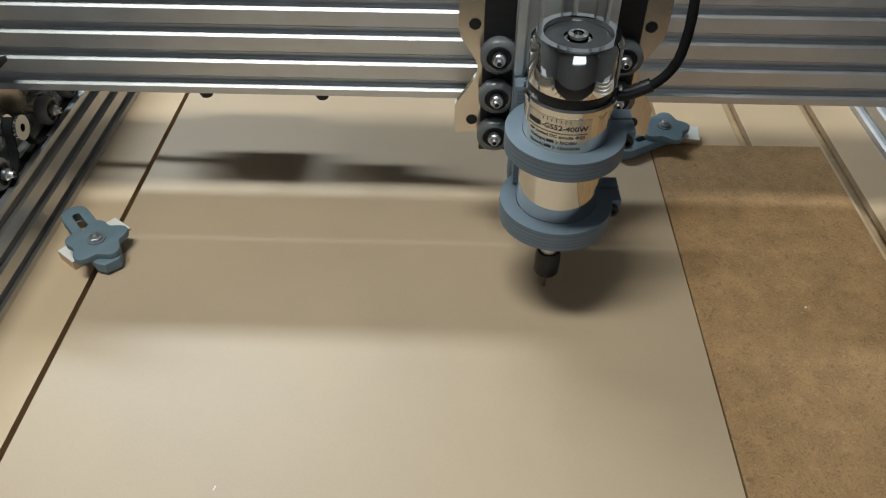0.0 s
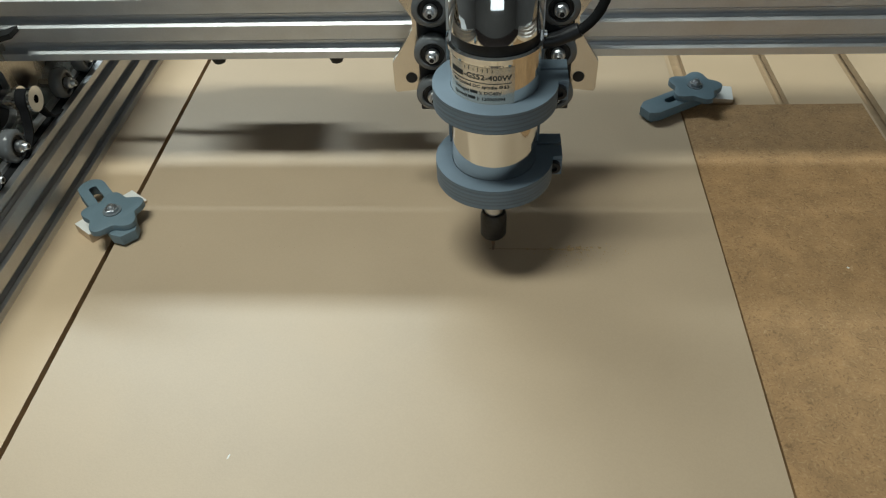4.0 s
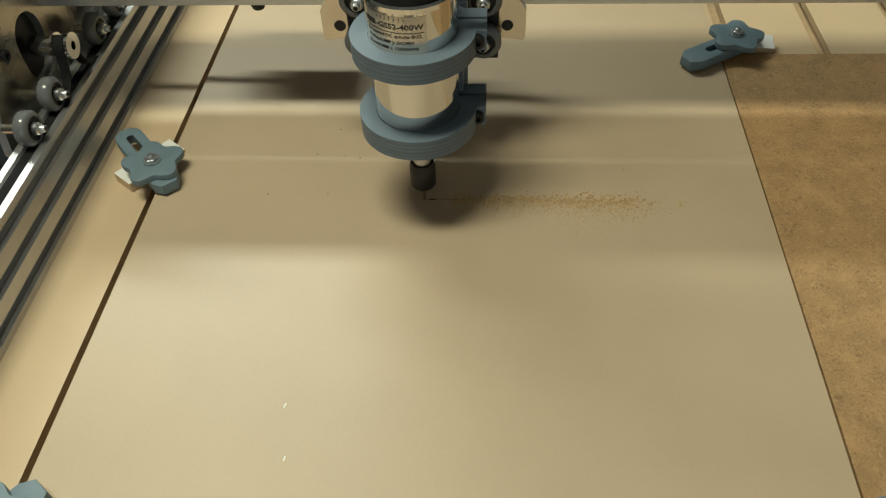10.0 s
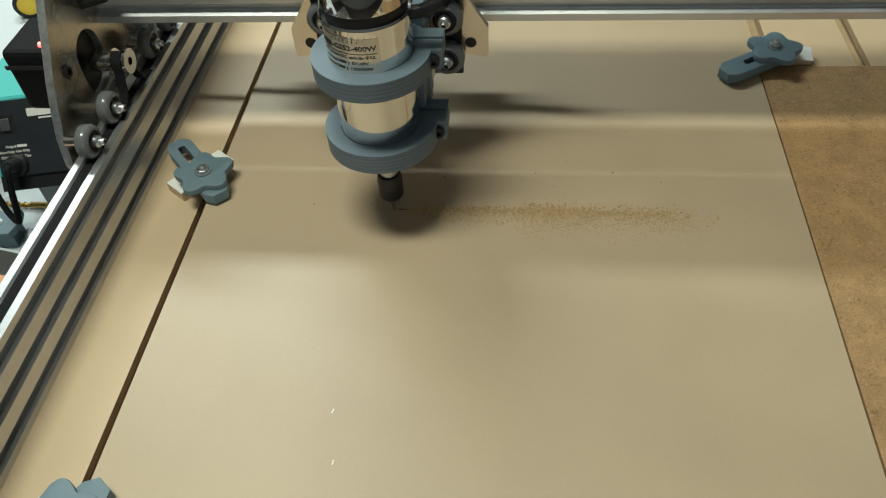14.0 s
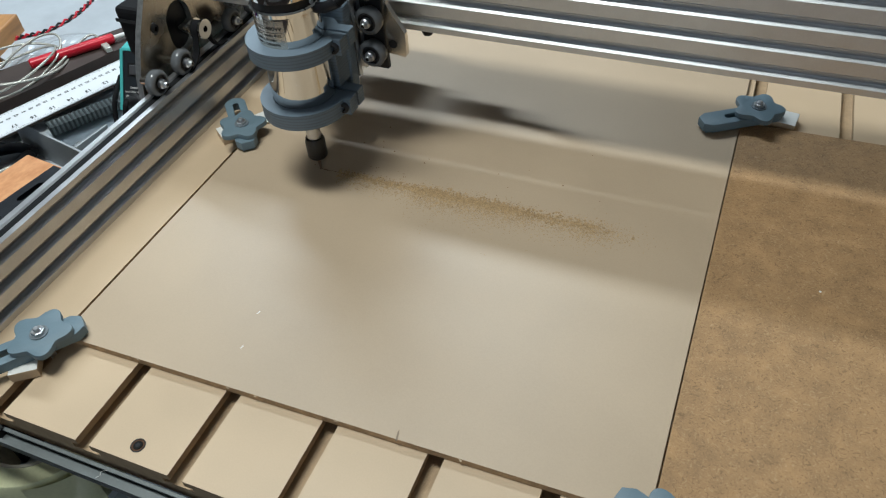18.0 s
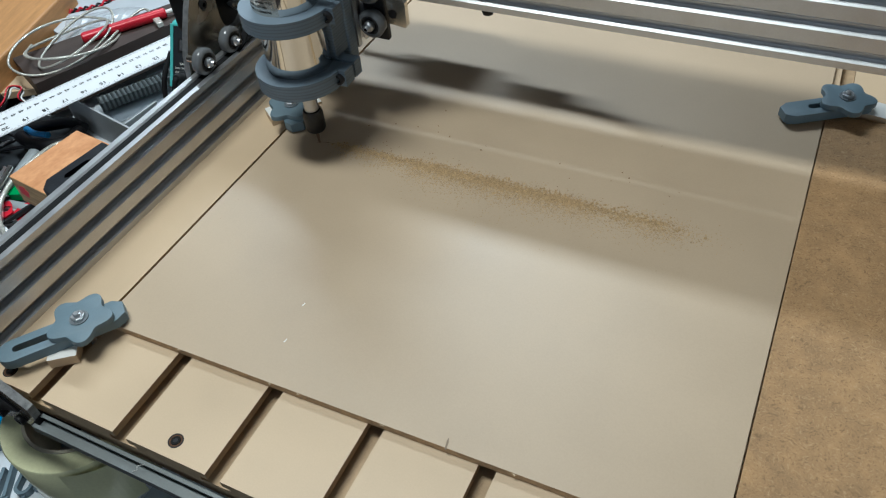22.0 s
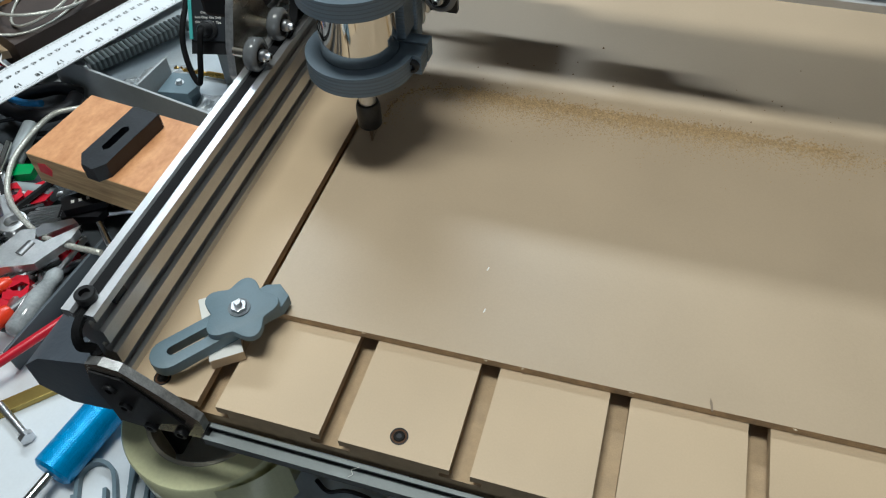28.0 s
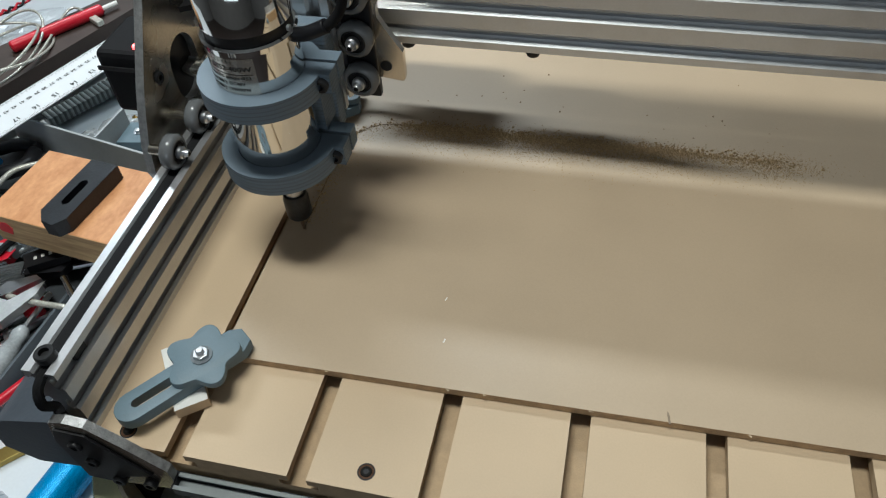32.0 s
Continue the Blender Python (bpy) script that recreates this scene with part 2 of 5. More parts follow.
def tube(keys, r, n=8, steps=8, bm=None):
    """A round cord along a smooth line."""
    bm = bm or bmesh.new()
    pts = curve_points(keys, steps)
    rings = []
    up = Vector((0.13, 0.21, 0.97))
    for i, p in enumerate(pts):
        t = (pts[min(i + 1, len(pts) - 1)] - pts[max(i - 1, 0)]).normalized()
        s = t.cross(up).normalized()
        u = s.cross(t)
        rings.append([bm.verts.new(p + r * (math.cos(2 * math.pi * k / n) * s + math.sin(2 * math.pi * k / n) * u)) for k in range(n)])
    for a, b in zip(rings, rings[1:]):
        for k in range(n):
            f = bm.faces.new((a[k], a[(k + 1) % n], b[(k + 1) % n], b[k]))
            f.smooth = True
    bm.faces.new(rings[0][::-1])
    bm.faces.new(rings[-1])
    return bm


def profile_20(units):
    """Outline of a 20 mm grooved aluminium profile, units high along y: x 0 to 20, y 0 to 20 * units, in metres."""
    notch = [(5.2, 0), (7.0, 1.9), (7.0, 2.2), (5.0, 2.2), (5.0, 4.2), (7.4, 6.1), (12.6, 6.1), (15.0, 4.2), (15.0, 2.2), (13.0, 2.2), (13.0, 1.9), (14.8, 0)]
    L = 20 * units
    out = [(0, 0)]
    out += [(s, d) for s, d in notch] + [(20, 0)]
    for u in range(units):
        out += [(20 - d, 20 * u + s) for s, d in notch]
    out += [(20, L)] + [(20 - s, L - d) for s, d in notch] + [(0, L)]
    for u in reversed(range(units)):
        out += [(d, 20 * u + 20 - s) for s, d in notch]
    return [(x / 1000, y / 1000) for x, y in out]


def extrusion(name, units, length, m, parent, label="", material=None):
    """A grooved profile: section in local x (20 mm) and y, length along local z."""
    bm = bmesh.new()
    loop = profile_20(units)
    a = [bm.verts.new((x, y, 0)) for x, y in loop]
    b = [bm.verts.new((x, y, length)) for x, y in loop]
    for k in range(len(loop)):
        j = (k + 1) % len(loop)
        bm.faces.new((a[k], a[j], b[j], b[k]))
    for vs, flip in ((a, True), (b, False)):
        f = bm.faces.new(vs[::-1] if flip else vs)
        bmesh.ops.triangulate(bm, faces=[f])
    bm.transform(m)
    return part(name, bm, material or ALU, parent, label)


def cap_screw(at, axis, r_head, h_head, parent, material=None, name="cap_screw"):
    """A socket head screw: its head from at along axis."""
    axis = Vector(axis).normalized()
    m = Matrix.Translation(at) @ axis.to_track_quat("Z", "Y").to_matrix().to_4x4()
    c = r_head * 0.12
    pts = [(r_head, 0), (r_head, h_head - c), (r_head - c, h_head), (r_head * 0.52, h_head), (r_head * 0.5, h_head * 0.4), (0.0001, h_head * 0.38)]
    return smooth(part(name, lathe(pts, 18, m), material or BLACKM, parent))


# ---- the tool's way ----
SPEED, START_X, LINE_Y, TURN_R, END_X, TOP = 0.01312, 0.410, 0.2345, 0.037, 0.098, 0.006
T1 = (START_X - (END_X + TURN_R)) / SPEED
T2 = T1 + TURN_R * math.pi / 2 / SPEED


def tool_at(t):
    """Where the cutter stands at t seconds."""
    if t <= T1:
        return START_X - SPEED * t, LINE_Y
    if t <= T2:
        a = (t - T1) * SPEED / TURN_R
        return END_X + TURN_R - TURN_R * math.sin(a), LINE_Y - TURN_R + TURN_R * math.cos(a)
    return END_X, LINE_Y - TURN_R - SPEED * (t - T2)


TIMES = [0.0, 10.0, 19.0, 20.0] + [20.5 + 0.5 * k for k in range(24)]

# ---- work bed ----
PITCH, SLOT, BAR_T = 0.0748, 0.0115, 0.012
RAIL_L, RAIL_R, BACK = 0.0295, 0.727, 0.95

bed = thing("machine_bed", "grooved MDF bed of a small CNC router between aluminium rails", "machine bed")


def bed_bar(x0, x1, parent):
    bm = bmesh.new()
    u = 0.006
    sec = [(x0, 0), (x0, -0.006), (x0 + u, -0.006), (x0 + u, -BAR_T), (x1 - u, -BAR_T), (x1 - u, -0.006), (x1, -0.006), (x1, 0)]
    y0 = -0.067 + random.uniform(-0.0006, 0.0006)
    a = [bm.verts.new((x, y0, z)) for x, z in sec]
    b = [bm.verts.new((x, BACK, z)) for x, z in sec]
    for k in range(8):
        bm.faces.new((a[k], a[(k + 1) % 8], b[(k + 1) % 8], b[k]))
    bm.faces.new(a)
    bm.faces.new(b)
    bm.faces.ensure_lookup_table()
    for f in bm.faces:
        f.normal_update()
        f.material_index = 0 if abs(f.normal.z) > 0.5 and f.calc_center_median().z > -0.001 else 1
    return part("bed_bar", bm, [BAR, EDGE2], parent)


EDGE2 = mat("mdf_cut_face", (0.42, 0.30, 0.175), 0.75, var=0.12, scale=120, bump=0.15, bump_scale=1200)
# bore shade put into the colour, far darker than the cut face
BORE = mat("shaded_bore", (0.09, 0.05, 0.03), 0.9, var=0.25, scale=400, spec=0.1)
SCREWM = mat("worn_screw", (0.014, 0.013, 0.012), 0.7, 0.0, var=0.25, scale=500, spec=0.1)
starts = [k * PITCH + (0.004 if k > 7 else 0.0) for k in range(1, 10)]
xs = [RAIL_L] + [v + SLOT for v in starts]
xe = starts + [RAIL_R - 0.0005]
for k, (a, b) in enumerate(zip(xs, xe)):
    bed_bar(a, b, bed)
part("base_board", box(RAIL_L, RAIL_R, -0.0662, BACK, -0.024, -BAR_T - 0.0002), EDGE2, bed)
for x in (0.045, 0.700):
    for y in (0.20, 0.86):
        part("bed_leg", box(x - 0.018, x + 0.018, y - 0.018, y + 0.018, -0.1678, -0.0242, 0.002), BLACK, bed)
# counterbored screws in the bars; flat dark discs stand for shaded bores and sockets
for k, y in ((0, -0.0579), (2, -0.0556), (4, -0.0556), (5, -0.0556)):
    cx = 0.5 * (xs[k] + xe[k]) if k else 0.0475
    ring = lathe([(0.0051, -0.002), (0.0051, 0.0004), (0.0044, 0.0004), (0.0043, -0.0015)], 24, Matrix.Translation((cx, y, 0)), cap=False)
    part("screw_hole", ring, BLACKM, bed)
    part("bore_shade", lathe([(0.0046, 0.0002), (0.0001, 0.00025)], 24, Matrix.Translation((cx, y, 0)), cap=False), BORE, bed)
    cap_screw((cx, y, 0.0002), (0, 0, 1), 0.0033, 0.0005, bed, SCREWM)
    part("socket_shade", lathe([(0.0017, 0.00078), (0.0001, 0.0008)], 6, Matrix.Translation((cx, y, 0)), cap=False), BLACK, bed)

for name, x in (("side_rail", RAIL_L - 0.020), ("side_rail", RAIL_R)):
    # section x along world x, y along world z
    m = Matrix(((1, 0, 0, x), (0, 0, 1, -0.062), (0, 1, 0, 0.0), (0, 0, 0, 1)))
    rail = tagged(extrusion(name, 3, BACK + 0.062, m, None, material=RAILM), "long grooved aluminium profile along the bed edge", "rail", "rails of the machine")
    part("drive_belt", box(x + 0.0066, x + 0.0134, -0.05, BACK, 0.0570, 0.0587), RUBBER, rail, "black toothed belt lying in the groove")
track = [(0, 0), (0.0105, 0), (0.0105, 0.0070), (0.0080, 0.0070), (0.0080, 0.0057), (0.0090, 0.0057), (0.0090, 0.0015), (0.0015, 0.0015), (0.0015, 0.0057), (0.0025, 0.0057), (0.0025, 0.0070), (0, 0.0070)]
TRACKM = mat("dull_track", (0.17, 0.185, 0.185), 0.5, 0.6, var=0.1, scale=40, bump=0.04)
bm = prism(track, 0, RAIL_R - 0.0815, Matrix(((0, 0, 1, 0.0805), (1, 0, 0, -0.0800), (0, 1, 0, -0.0240), (0, 0, 0, 1))))
front_track = tagged(part("front_track", bm, TRACKM), "slotted aluminium track across the front of the bed", "track")

for x in (0.42, 0.70):
    part("track_screw", lathe([(0.0021, -0.0226), (0.0021, -0.0212), (0.0010, -0.0210), (0.0001, -0.0216)], 12, Matrix.Translation((x, -0.07475, 0))), BLACKM, front_track)
part("end_cap", box(0.0792, 0.0803, -0.0798, -0.0697, -0.0239, -0.0171), BLACK, front_track)

# the sheet being cut: slot follows the tool's way
SX0, SX1, SY0, SY1, GW, GD = 0.0830, 0.5140, 0.0, 0.62, 0.00048, 0.0030
CORNER = [(SX0, -0.0010), (END_X, -0.0008), (0.5118, 0.0055), (0.5148, LINE_Y), (0.5185, SY1), (SX0, SY1)]
way = [(START_X + 0.012, LINE_Y)] + [tool_at(0.2 * k) for k in range(0, 161)]
way = [Vector((x, y, 0)) for x, y in way]
side = []
for i, p in enumerate(way):
    t = (way[min(i + 1, len(way) - 1)] - way[max(i - 1, 0)]).normalized()
    side.append(Vector((-t.y, t.x, 0)))
outer = [p - GW * s for p, s in zip(way, side)]
inner = [p + GW * s for p, s in zip(way, side)]
sheet = thing("mdf_sheet", "thin tan MDF sheet clamped on the bed, a groove being cut", "board")
bm = bmesh.new()


def top(p, z=TOP):
    return bm.verts.new((p[0], p[1], z))


o_top, i_top = [top(p) for p in outer], [top(p) for p in inner]
o_bot, i_bot = [top(p, TOP - GD) for p in outer], [top(p, TOP - GD) for p in inner]
c = {k: top(p) for k, p in {"a": CORNER[0], "b": CORNER[2], "c": CORNER[4], "d": CORNER[5], "e": CORNER[3], "f": CORNER[1]}.items()}
f_out = bm.faces.new([c["e"], c["c"], c["d"], c["a"], c["f"]] + o_top[::-1])
f_in = bm.faces.new([c["f"], c["b"], c["e"]] + i_top)
bm.faces.new((c["e"], o_top[0], i_top[0]))
bm.faces.new((c["f"], i_top[-1], o_top[-1]))
bmesh.ops.triangulate(bm, faces=[f_out, f_in])
for i in range(len(way) - 1):
    for quad, mi in (((o_top[i], o_top[i + 1], o_bot[i + 1], o_bot[i]), 2), ((i_top[i], i_bot[i], i_bot[i + 1], i_top[i + 1]), 2), ((o_bot[i], o_bot[i + 1], i_bot[i + 1], i_bot[i]), 2)):
        bm.faces.new(quad).material_index = mi
low = [bm.verts.new((x, y, 0.0003)) for x, y in CORNER]
ring = [c["a"], c["f"], c["b"], c["e"], c["c"], c["d"]]
for k in range(6):
    bm.faces.new((ring[k], ring[(k + 1) % 6], low[(k + 1) % 6], low[k])).material_index = 1
bm.faces.new(low[::-1]).material_index = 1
# dark groove colour holds the shade of the narrow cut
KERF = mat("shaded_kerf", (0.13, 0.07, 0.03), 0.9, var=0.2, scale=300)
part("sheet_body", bm, [MDF, EDGE, KERF], sheet)
PLUGS = []
GAPS = (2, 8)
bounds = list(range(0, len(way) - 1, 2))
for i in bounds:
    j = min(i + 2, len(way) - 1)
    bm = bmesh.new()
    loop = [outer[k] for k in range(i, j + 1)] + [inner[k] for k in range(j, i - 1, -1)]
    vt = [bm.verts.new((p.x, p.y, TOP - 0.000002)) for p in loop]
    vb = [bm.verts.new((p.x, p.y, TOP - 0.0022)) for p in loop]
    bm.faces.new(vt)
    bm.faces.new(vb[::-1])
    for k in range(len(loop)):
        bm.faces.new((vt[k], vb[k], vb[(k + 1) % len(loop)], vt[(k + 1) % len(loop)]))
    PLUGS.append((part("uncut_strip", bm, MDF, sheet), max(0.0, 0.2 * (i - 1)), 0.0029 if i % 10 in GAPS and 20 < i < 90 else 0.0003))

fleck_spots = [(0.2114, 0.0663, 0.6), (0.2173, 0.0341, 0.3)]
for x, y, a in fleck_spots:
    part("paint_fleck", prism([(-0.0004, -0.0016), (0.0004, -0.0013), (0.0005, 0.0014), (-0.0003, 0.0017)], 0, 0.0002, pose(x, y, TOP, 0, 0, -20 * a)), WHITE, sheet)
part("edge_sliver", prism([(-0.0006, -0.0040), (0.0005, -0.0042), (0.0009, 0.0010), (0.0003, 0.0042), (-0.0004, 0.0020)], 0, 0.0002, pose(0.3526, 0.0060, TOP, 0, 0, 12)), mat("graphite", (0.25, 0.19, 0.13), 0.8), sheet)

bm = prism([(0.5128, -0.03), (0.6690, -0.03), (0.6700, 0.4166), (0.5178, 0.4148)], 0.0003, TOP + 0.0002)
board = part("fibre_board", bm, FIBRE)
tagged(board, "rough brown fibreboard sheet with dark fibres lying on the bed", "board")
part("paint_fleck", prism(circle(0, 0, 0.0009, 7), 0, 0.0002, pose(0.5939, 0.2185, TOP + 0.0002)), WHITE, board)


# ---- hold-down clamps ----
DULL = mat("dull_washer", (0.14, 0.16, 0.175), 0.6, 0.2, var=0.15, scale=400)
def star_loop(r0, r1, n=5, steps=60):
    out = []
    for k in range(steps):
        a = 2 * math.pi * k / steps
        w = 0.5 + 0.5 * math.cos(n * a)
        out.append(((r0 + (r1 - r0) * w**0.9) * math.cos(a), (r0 + (r1 - r0) * w**0.9) * math.sin(a)))
    return out


def hold_down(x, y, turn, knob_turn, label, tail=0.045, nose=0.027, slot=None):
    """A printed strap clamp: strap along local x (tip at +x), star knob over the bolt, white block under its tail."""
    th = thing("hold_down_clamp", label, "clamp", "clamps on the bed", at=pose(x, y, 0, 0, 0, turn))
    w = 0.0102
    tip = [(nose - 0.007, -w), (nose, -w * 0.55), (nose, w * 0.55), (nose - 0.007, w)]
    back = [(-tail + w * math.cos(t), w * math.sin(t)) for t in [math.pi / 2 + math.pi * k / 10 for k in range(11)]]
    strap = prism(tip + back, 0.0085, 0.0165, holes=[slot_loop(*(slot or (-tail + 0.003, 0, min(0.010, nose - 0.018), 0)), 0.0036)], bevel=0.0006)
    smooth(part("strap", strap, CLAMP, th))
    smooth(part("star_knob", prism(star_loop(0.0168, 0.0232), 0.0168, 0.0215, pose(0, 0, 0, 0, 0, knob_turn), bevel=0.0008), CLAMP, th))
    part("nose_pad", box(nose - 0.012, nose - 0.003, -0.006, 0.006, TOP, 0.0086), CLAMP, th)
    smooth(part("washer", lathe([(0.0066, 0.0215), (0.0066, 0.0223), (0.0001, 0.0223)], 24), DULL, th))
    nut = prism(circle(0, 0, 0.0050, 6), 0.0223, 0.0246, bevel=0.0004)
    part("nut", nut, ZINC, th, "zinc plated nut")
    smooth(part("bolt", lathe([(0.0024, -0.010), (0.0024, 0.0266), (0.0018, 0.0272)], 14), ZINC, th, "zinc plated threaded bolt"))
    return th


def spacer_block(x, y, turn, lx, ly, h=0.0083):
    b = box(-lx / 2, lx / 2, -ly / 2, ly / 2, 0, h, 0.0004)
    for f in b.faces:
        f.normal_update()
        f.material_index = 0 if f.normal.z > 0.7 else 1
    ob = part("spacer_block", b, [WHITE, BAR])
    ob.matrix_world = pose(x, y, 0.0002, 0, 0, turn)
    return tagged(ob, "small MDF block with a white top under a clamp", "spacer block", "blocks under the clamps")


# ---- gantry ----
GY0, GZ0 = 0.325, 0.105
gantry = thing("gantry", "aluminium gantry beam with side plate, wheels and stepper motor", "machine gantry")
m = Matrix(((0, 0, 1, -0.010), (1, 0, 0, GY0), (0, 1, 0, GZ0), (0, 0, 0, 1)))
extrusion("gantry_beam", 4, 0.758, m, gantry, "tall grooved aluminium beam across the machine")
# hidden rear beam, inferred from the shadows; place and height follow them
m = Matrix(((0, 0, 1, -0.010), (1, 0, 0, GY0 + 0.056), (0, 1, 0, GZ0), (0, 0, 0, 1)))
extrusion("gantry_beam", 2, 0.758, m, gantry, "second grooved aluminium beam behind the first")
for x in (0.1575, 0.2440):
    smooth(part("button_screw", lathe([(0.0052, 0), (0.0052, -0.0050), (0.0042, -0.0076), (0.0001, -0.0086)], 18, Matrix.Translation((x, GY0 + 0.010, GZ0))), BLACKM, gantry))

# unseen strip, added to block light between the two beams
part("gap_blocker", box(0.02, 0.70, GY0 + 0.0202, GY0 + 0.0500, 0.1500, 0.1530), BLACKM, gantry)
# unseen plate, added to thin the light leaking over the rear beam
part("leak_blocker", box(0.02, 0.70, GY0 + 0.0725, GY0 + 0.0758, 0.1452, 0.1766), BLACKM, gantry)
# unseen shadow casters behind the beam, shaped for the dark patches on the sheet
part("shadow_box", box(0.106, 0.206, GY0 + 0.0745, GY0 + 0.1060, 0.0660, 0.0840, 0.002), BLACKM, gantry, "unseen black box under the rear beam, added to cast a shadow")
part("shadow_taper", tube([(0.012, GY0 + 0.0985, 0.074), (0.040, GY0 + 0.0990, 0.073), (0.075, GY0 + 0.0975, 0.074), (0.106, GY0 + 0.0960, 0.075)], 0.0036, 8), BLACK, gantry, "thin black cord, unseen, added to taper the box's shadow")
part("second_shadow_box", box(0.224, 0.290, GY0 + 0.0740, GY0 + 0.0930, 0.0670, 0.0810, 0.002), BLACKM, gantry, "second unseen black box, added to cast a shadow")
part("shadow_taper", tube([(0.287, GY0 + 0.0775, 0.074), (0.310, GY0 + 0.0745, 0.073), (0.335, GY0 + 0.0725, 0.076), (0.365, GY0 + 0.0720, 0.100)], 0.0050, 8), BLACK, gantry, "thick black cord, unseen, added to taper the second shadow")
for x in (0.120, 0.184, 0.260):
    part("shadow_arm", box(x - 0.005, x + 0.005, GY0 + 0.0640, GY0 + 0.0820, 0.0842, 0.1048), BLACKM, gantry)

# left side plate in the plane x = const: outline in (y, z)
PX = 0.003
plate_loop = [(0.2275, 0.046), (0.2255, 0.052), (0.2300, 0.072), (0.2385, 0.090), (0.2480, 0.107), (0.2775, 0.151), (0.330, 0.235), (0.43, 0.235), (0.43, 0.046)]
mp = Matrix(((0, 0, 1, PX - 0.006), (1, 0, 0, 0), (0, 1, 0, 0), (0, 0, 0, 1)))
bm = prism(plate_loop, 0, 0.006, mp, holes=[slot_loop(0.299, 0.0830, 0.299, 0.0960, 0.0175, 12), slot_loop(0.2655, 0.1000, 0.2655, 0.1060, 0.0032)])
for f in bm.faces:
    f.normal_update()
    f.material_index = 0 if abs(f.normal.x) > 0.7 else 1
part("side_plate", bm, [SIDE, SAWN], gantry, "bare aluminium side plate with sawn edges")

bm = prism(plate_loop, 0, 0.006, Matrix(((0, 0, 1, 0.7400), (1, 0, 0, 0), (0, 1, 0, 0), (0, 0, 0, 1))))
part("side_plate", bm, PLATE, gantry)
cap_screw((PX - 0.003, 0.2655, 0.1030), (1, 0, 0), 0.0042, 0.0050, gantry)
GANTRY_WHEELS = []


def v_wheel(parent, at, axis="y", r=0.012, bolt=0.012, spacer=0.0, name="v_wheel"):
    """A grooved roller with its bearing, bolt and spacer; the axis points to the bolt's tip."""
    ax = {"y": Vector((0, -1, 0)), "x": Vector((1, 0, 0))}[axis]
    turn = ax.to_track_quat("Z", "Y").to_matrix().to_4x4()
    hub = new(name)
    hub.empty_display_size = 0.01
    hub.parent = parent
    hub.matrix_local = Matrix.Translation(at)
    body = [(0.0082, -0.0051), (0.0095, -0.0051), (r, -0.0030), (r, 0.0030), (0.0095, 0.0051), (0.0082, 0.0051), (0.0078, 0.0040)]
    tyre = smooth(part("tyre", lathe(body, 40, turn, cap=False), WHEEL, hub, "smoky grey plastic tyre"), 50)
    part("bearing", lathe([(0.0079, -0.004), (0.0079, 0.0040), (0.0070, 0.0042), (0.0066, 0.0036), (0.0050, 0.0036), (0.0046, 0.0042), (0.0026, 0.0042)], 28, turn), BLACKM, hub)
    smooth(part("nut", lathe([(0.0044, 0.0042), (0.0044, 0.0075), (0.0036, 0.0085), (0.0026, 0.0085), (0.0026, bolt - 0.001), (0.0021, bolt), (0.0012, bolt), (0.0011, bolt - 0.002), (0.0001, bolt - 0.002)], 12, turn), ZINC, hub, "bright nut on the bolt end"))
    # flat black disc stands for the shade inside the bolt's socket
    part("socket_shade", lathe([(0.0017, bolt + 0.0002), (0.0001, bolt + 0.0002)], 6, turn, cap=False), BLACK, hub)
    if spacer:
        smooth(part("spacer", lathe([(0.0035, -spacer), (0.0035, -0.0045)], 16, turn), PLATE, hub, "round aluminium spacer"))
    return hub


for y, z in ((0.2305, 0.0703), (0.2685, 0.0703), (0.352, 0.0703), (0.392, 0.0703)):
    GANTRY_WHEELS.append(v_wheel(gantry, (0.0195, y, z), "x", spacer=0.0165))
    GANTRY_WHEELS.append(v_wheel(gantry, (0.7370, y, z), "x"))
# pulley and belt
turn = Matrix.Translation((0, 0.299, 0.0895)) @ Vector((1, 0, 0)).to_track_quat("Z", "Y").to_matrix().to_4x4()
smooth(part("pulley", lathe([(0.0025, -0.012), (0.0072, -0.012), (0.0072, 0.004), (0.0092, 0.0045), (0.0092, 0.0065), (0.0062, 0.0066), (0.0062, 0.0150), (0.0092, 0.0151), (0.0092, 0.0172), (0.0030, 0.0173), (0.0027, 0.010)], 36, turn @ Matrix.Translation((0, 0, 0.014))), CHROME, gantry, "bright motor pulley"))


def belt_band(keys, x0, x1, parent):
    pts = curve_points([(0, *k) for k in keys], 6)
    bm = bmesh.new()
    rows = []
    for i, p in enumerate(pts):
        t = (pts[min(i + 1, len(pts) - 1)] - pts[max(i - 1, 0)]).normalized()
        n = Vector((0, -t.z, t.y)) * 0.0008
        rows.append([bm.verts.new((x, p.y + s * n.y, p.z + s * n.z)) for x, s in ((x0, 1), (x1, 1), (x1, -1), (x0, -1))])
    for a, b in zip(rows, rows[1:]):
        for k in range(4):
            bm.faces.new((a[k], a[(k + 1) % 4], b[(k + 1) % 4], b[k]))
    bm.faces.new(rows[0])
    bm.faces.new(rows[-1][::-1])
    return smooth(part("belt_loop", bm, RUBBER, parent, "black toothed belt running over the pulley"), 60)


belt_band([(0.245, 0.0575), (0.262, 0.0580), (0.276, 0.0625), (0.286, 0.070), (0.2905, 0.082), (0.2925, 0.0915), (0.299, 0.0965), (0.3055, 0.0915), (0.3075, 0.082), (0.312, 0.070), (0.32, 0.0615), (0.345, 0.0575)], 0.0205, 0.0270, gantry)
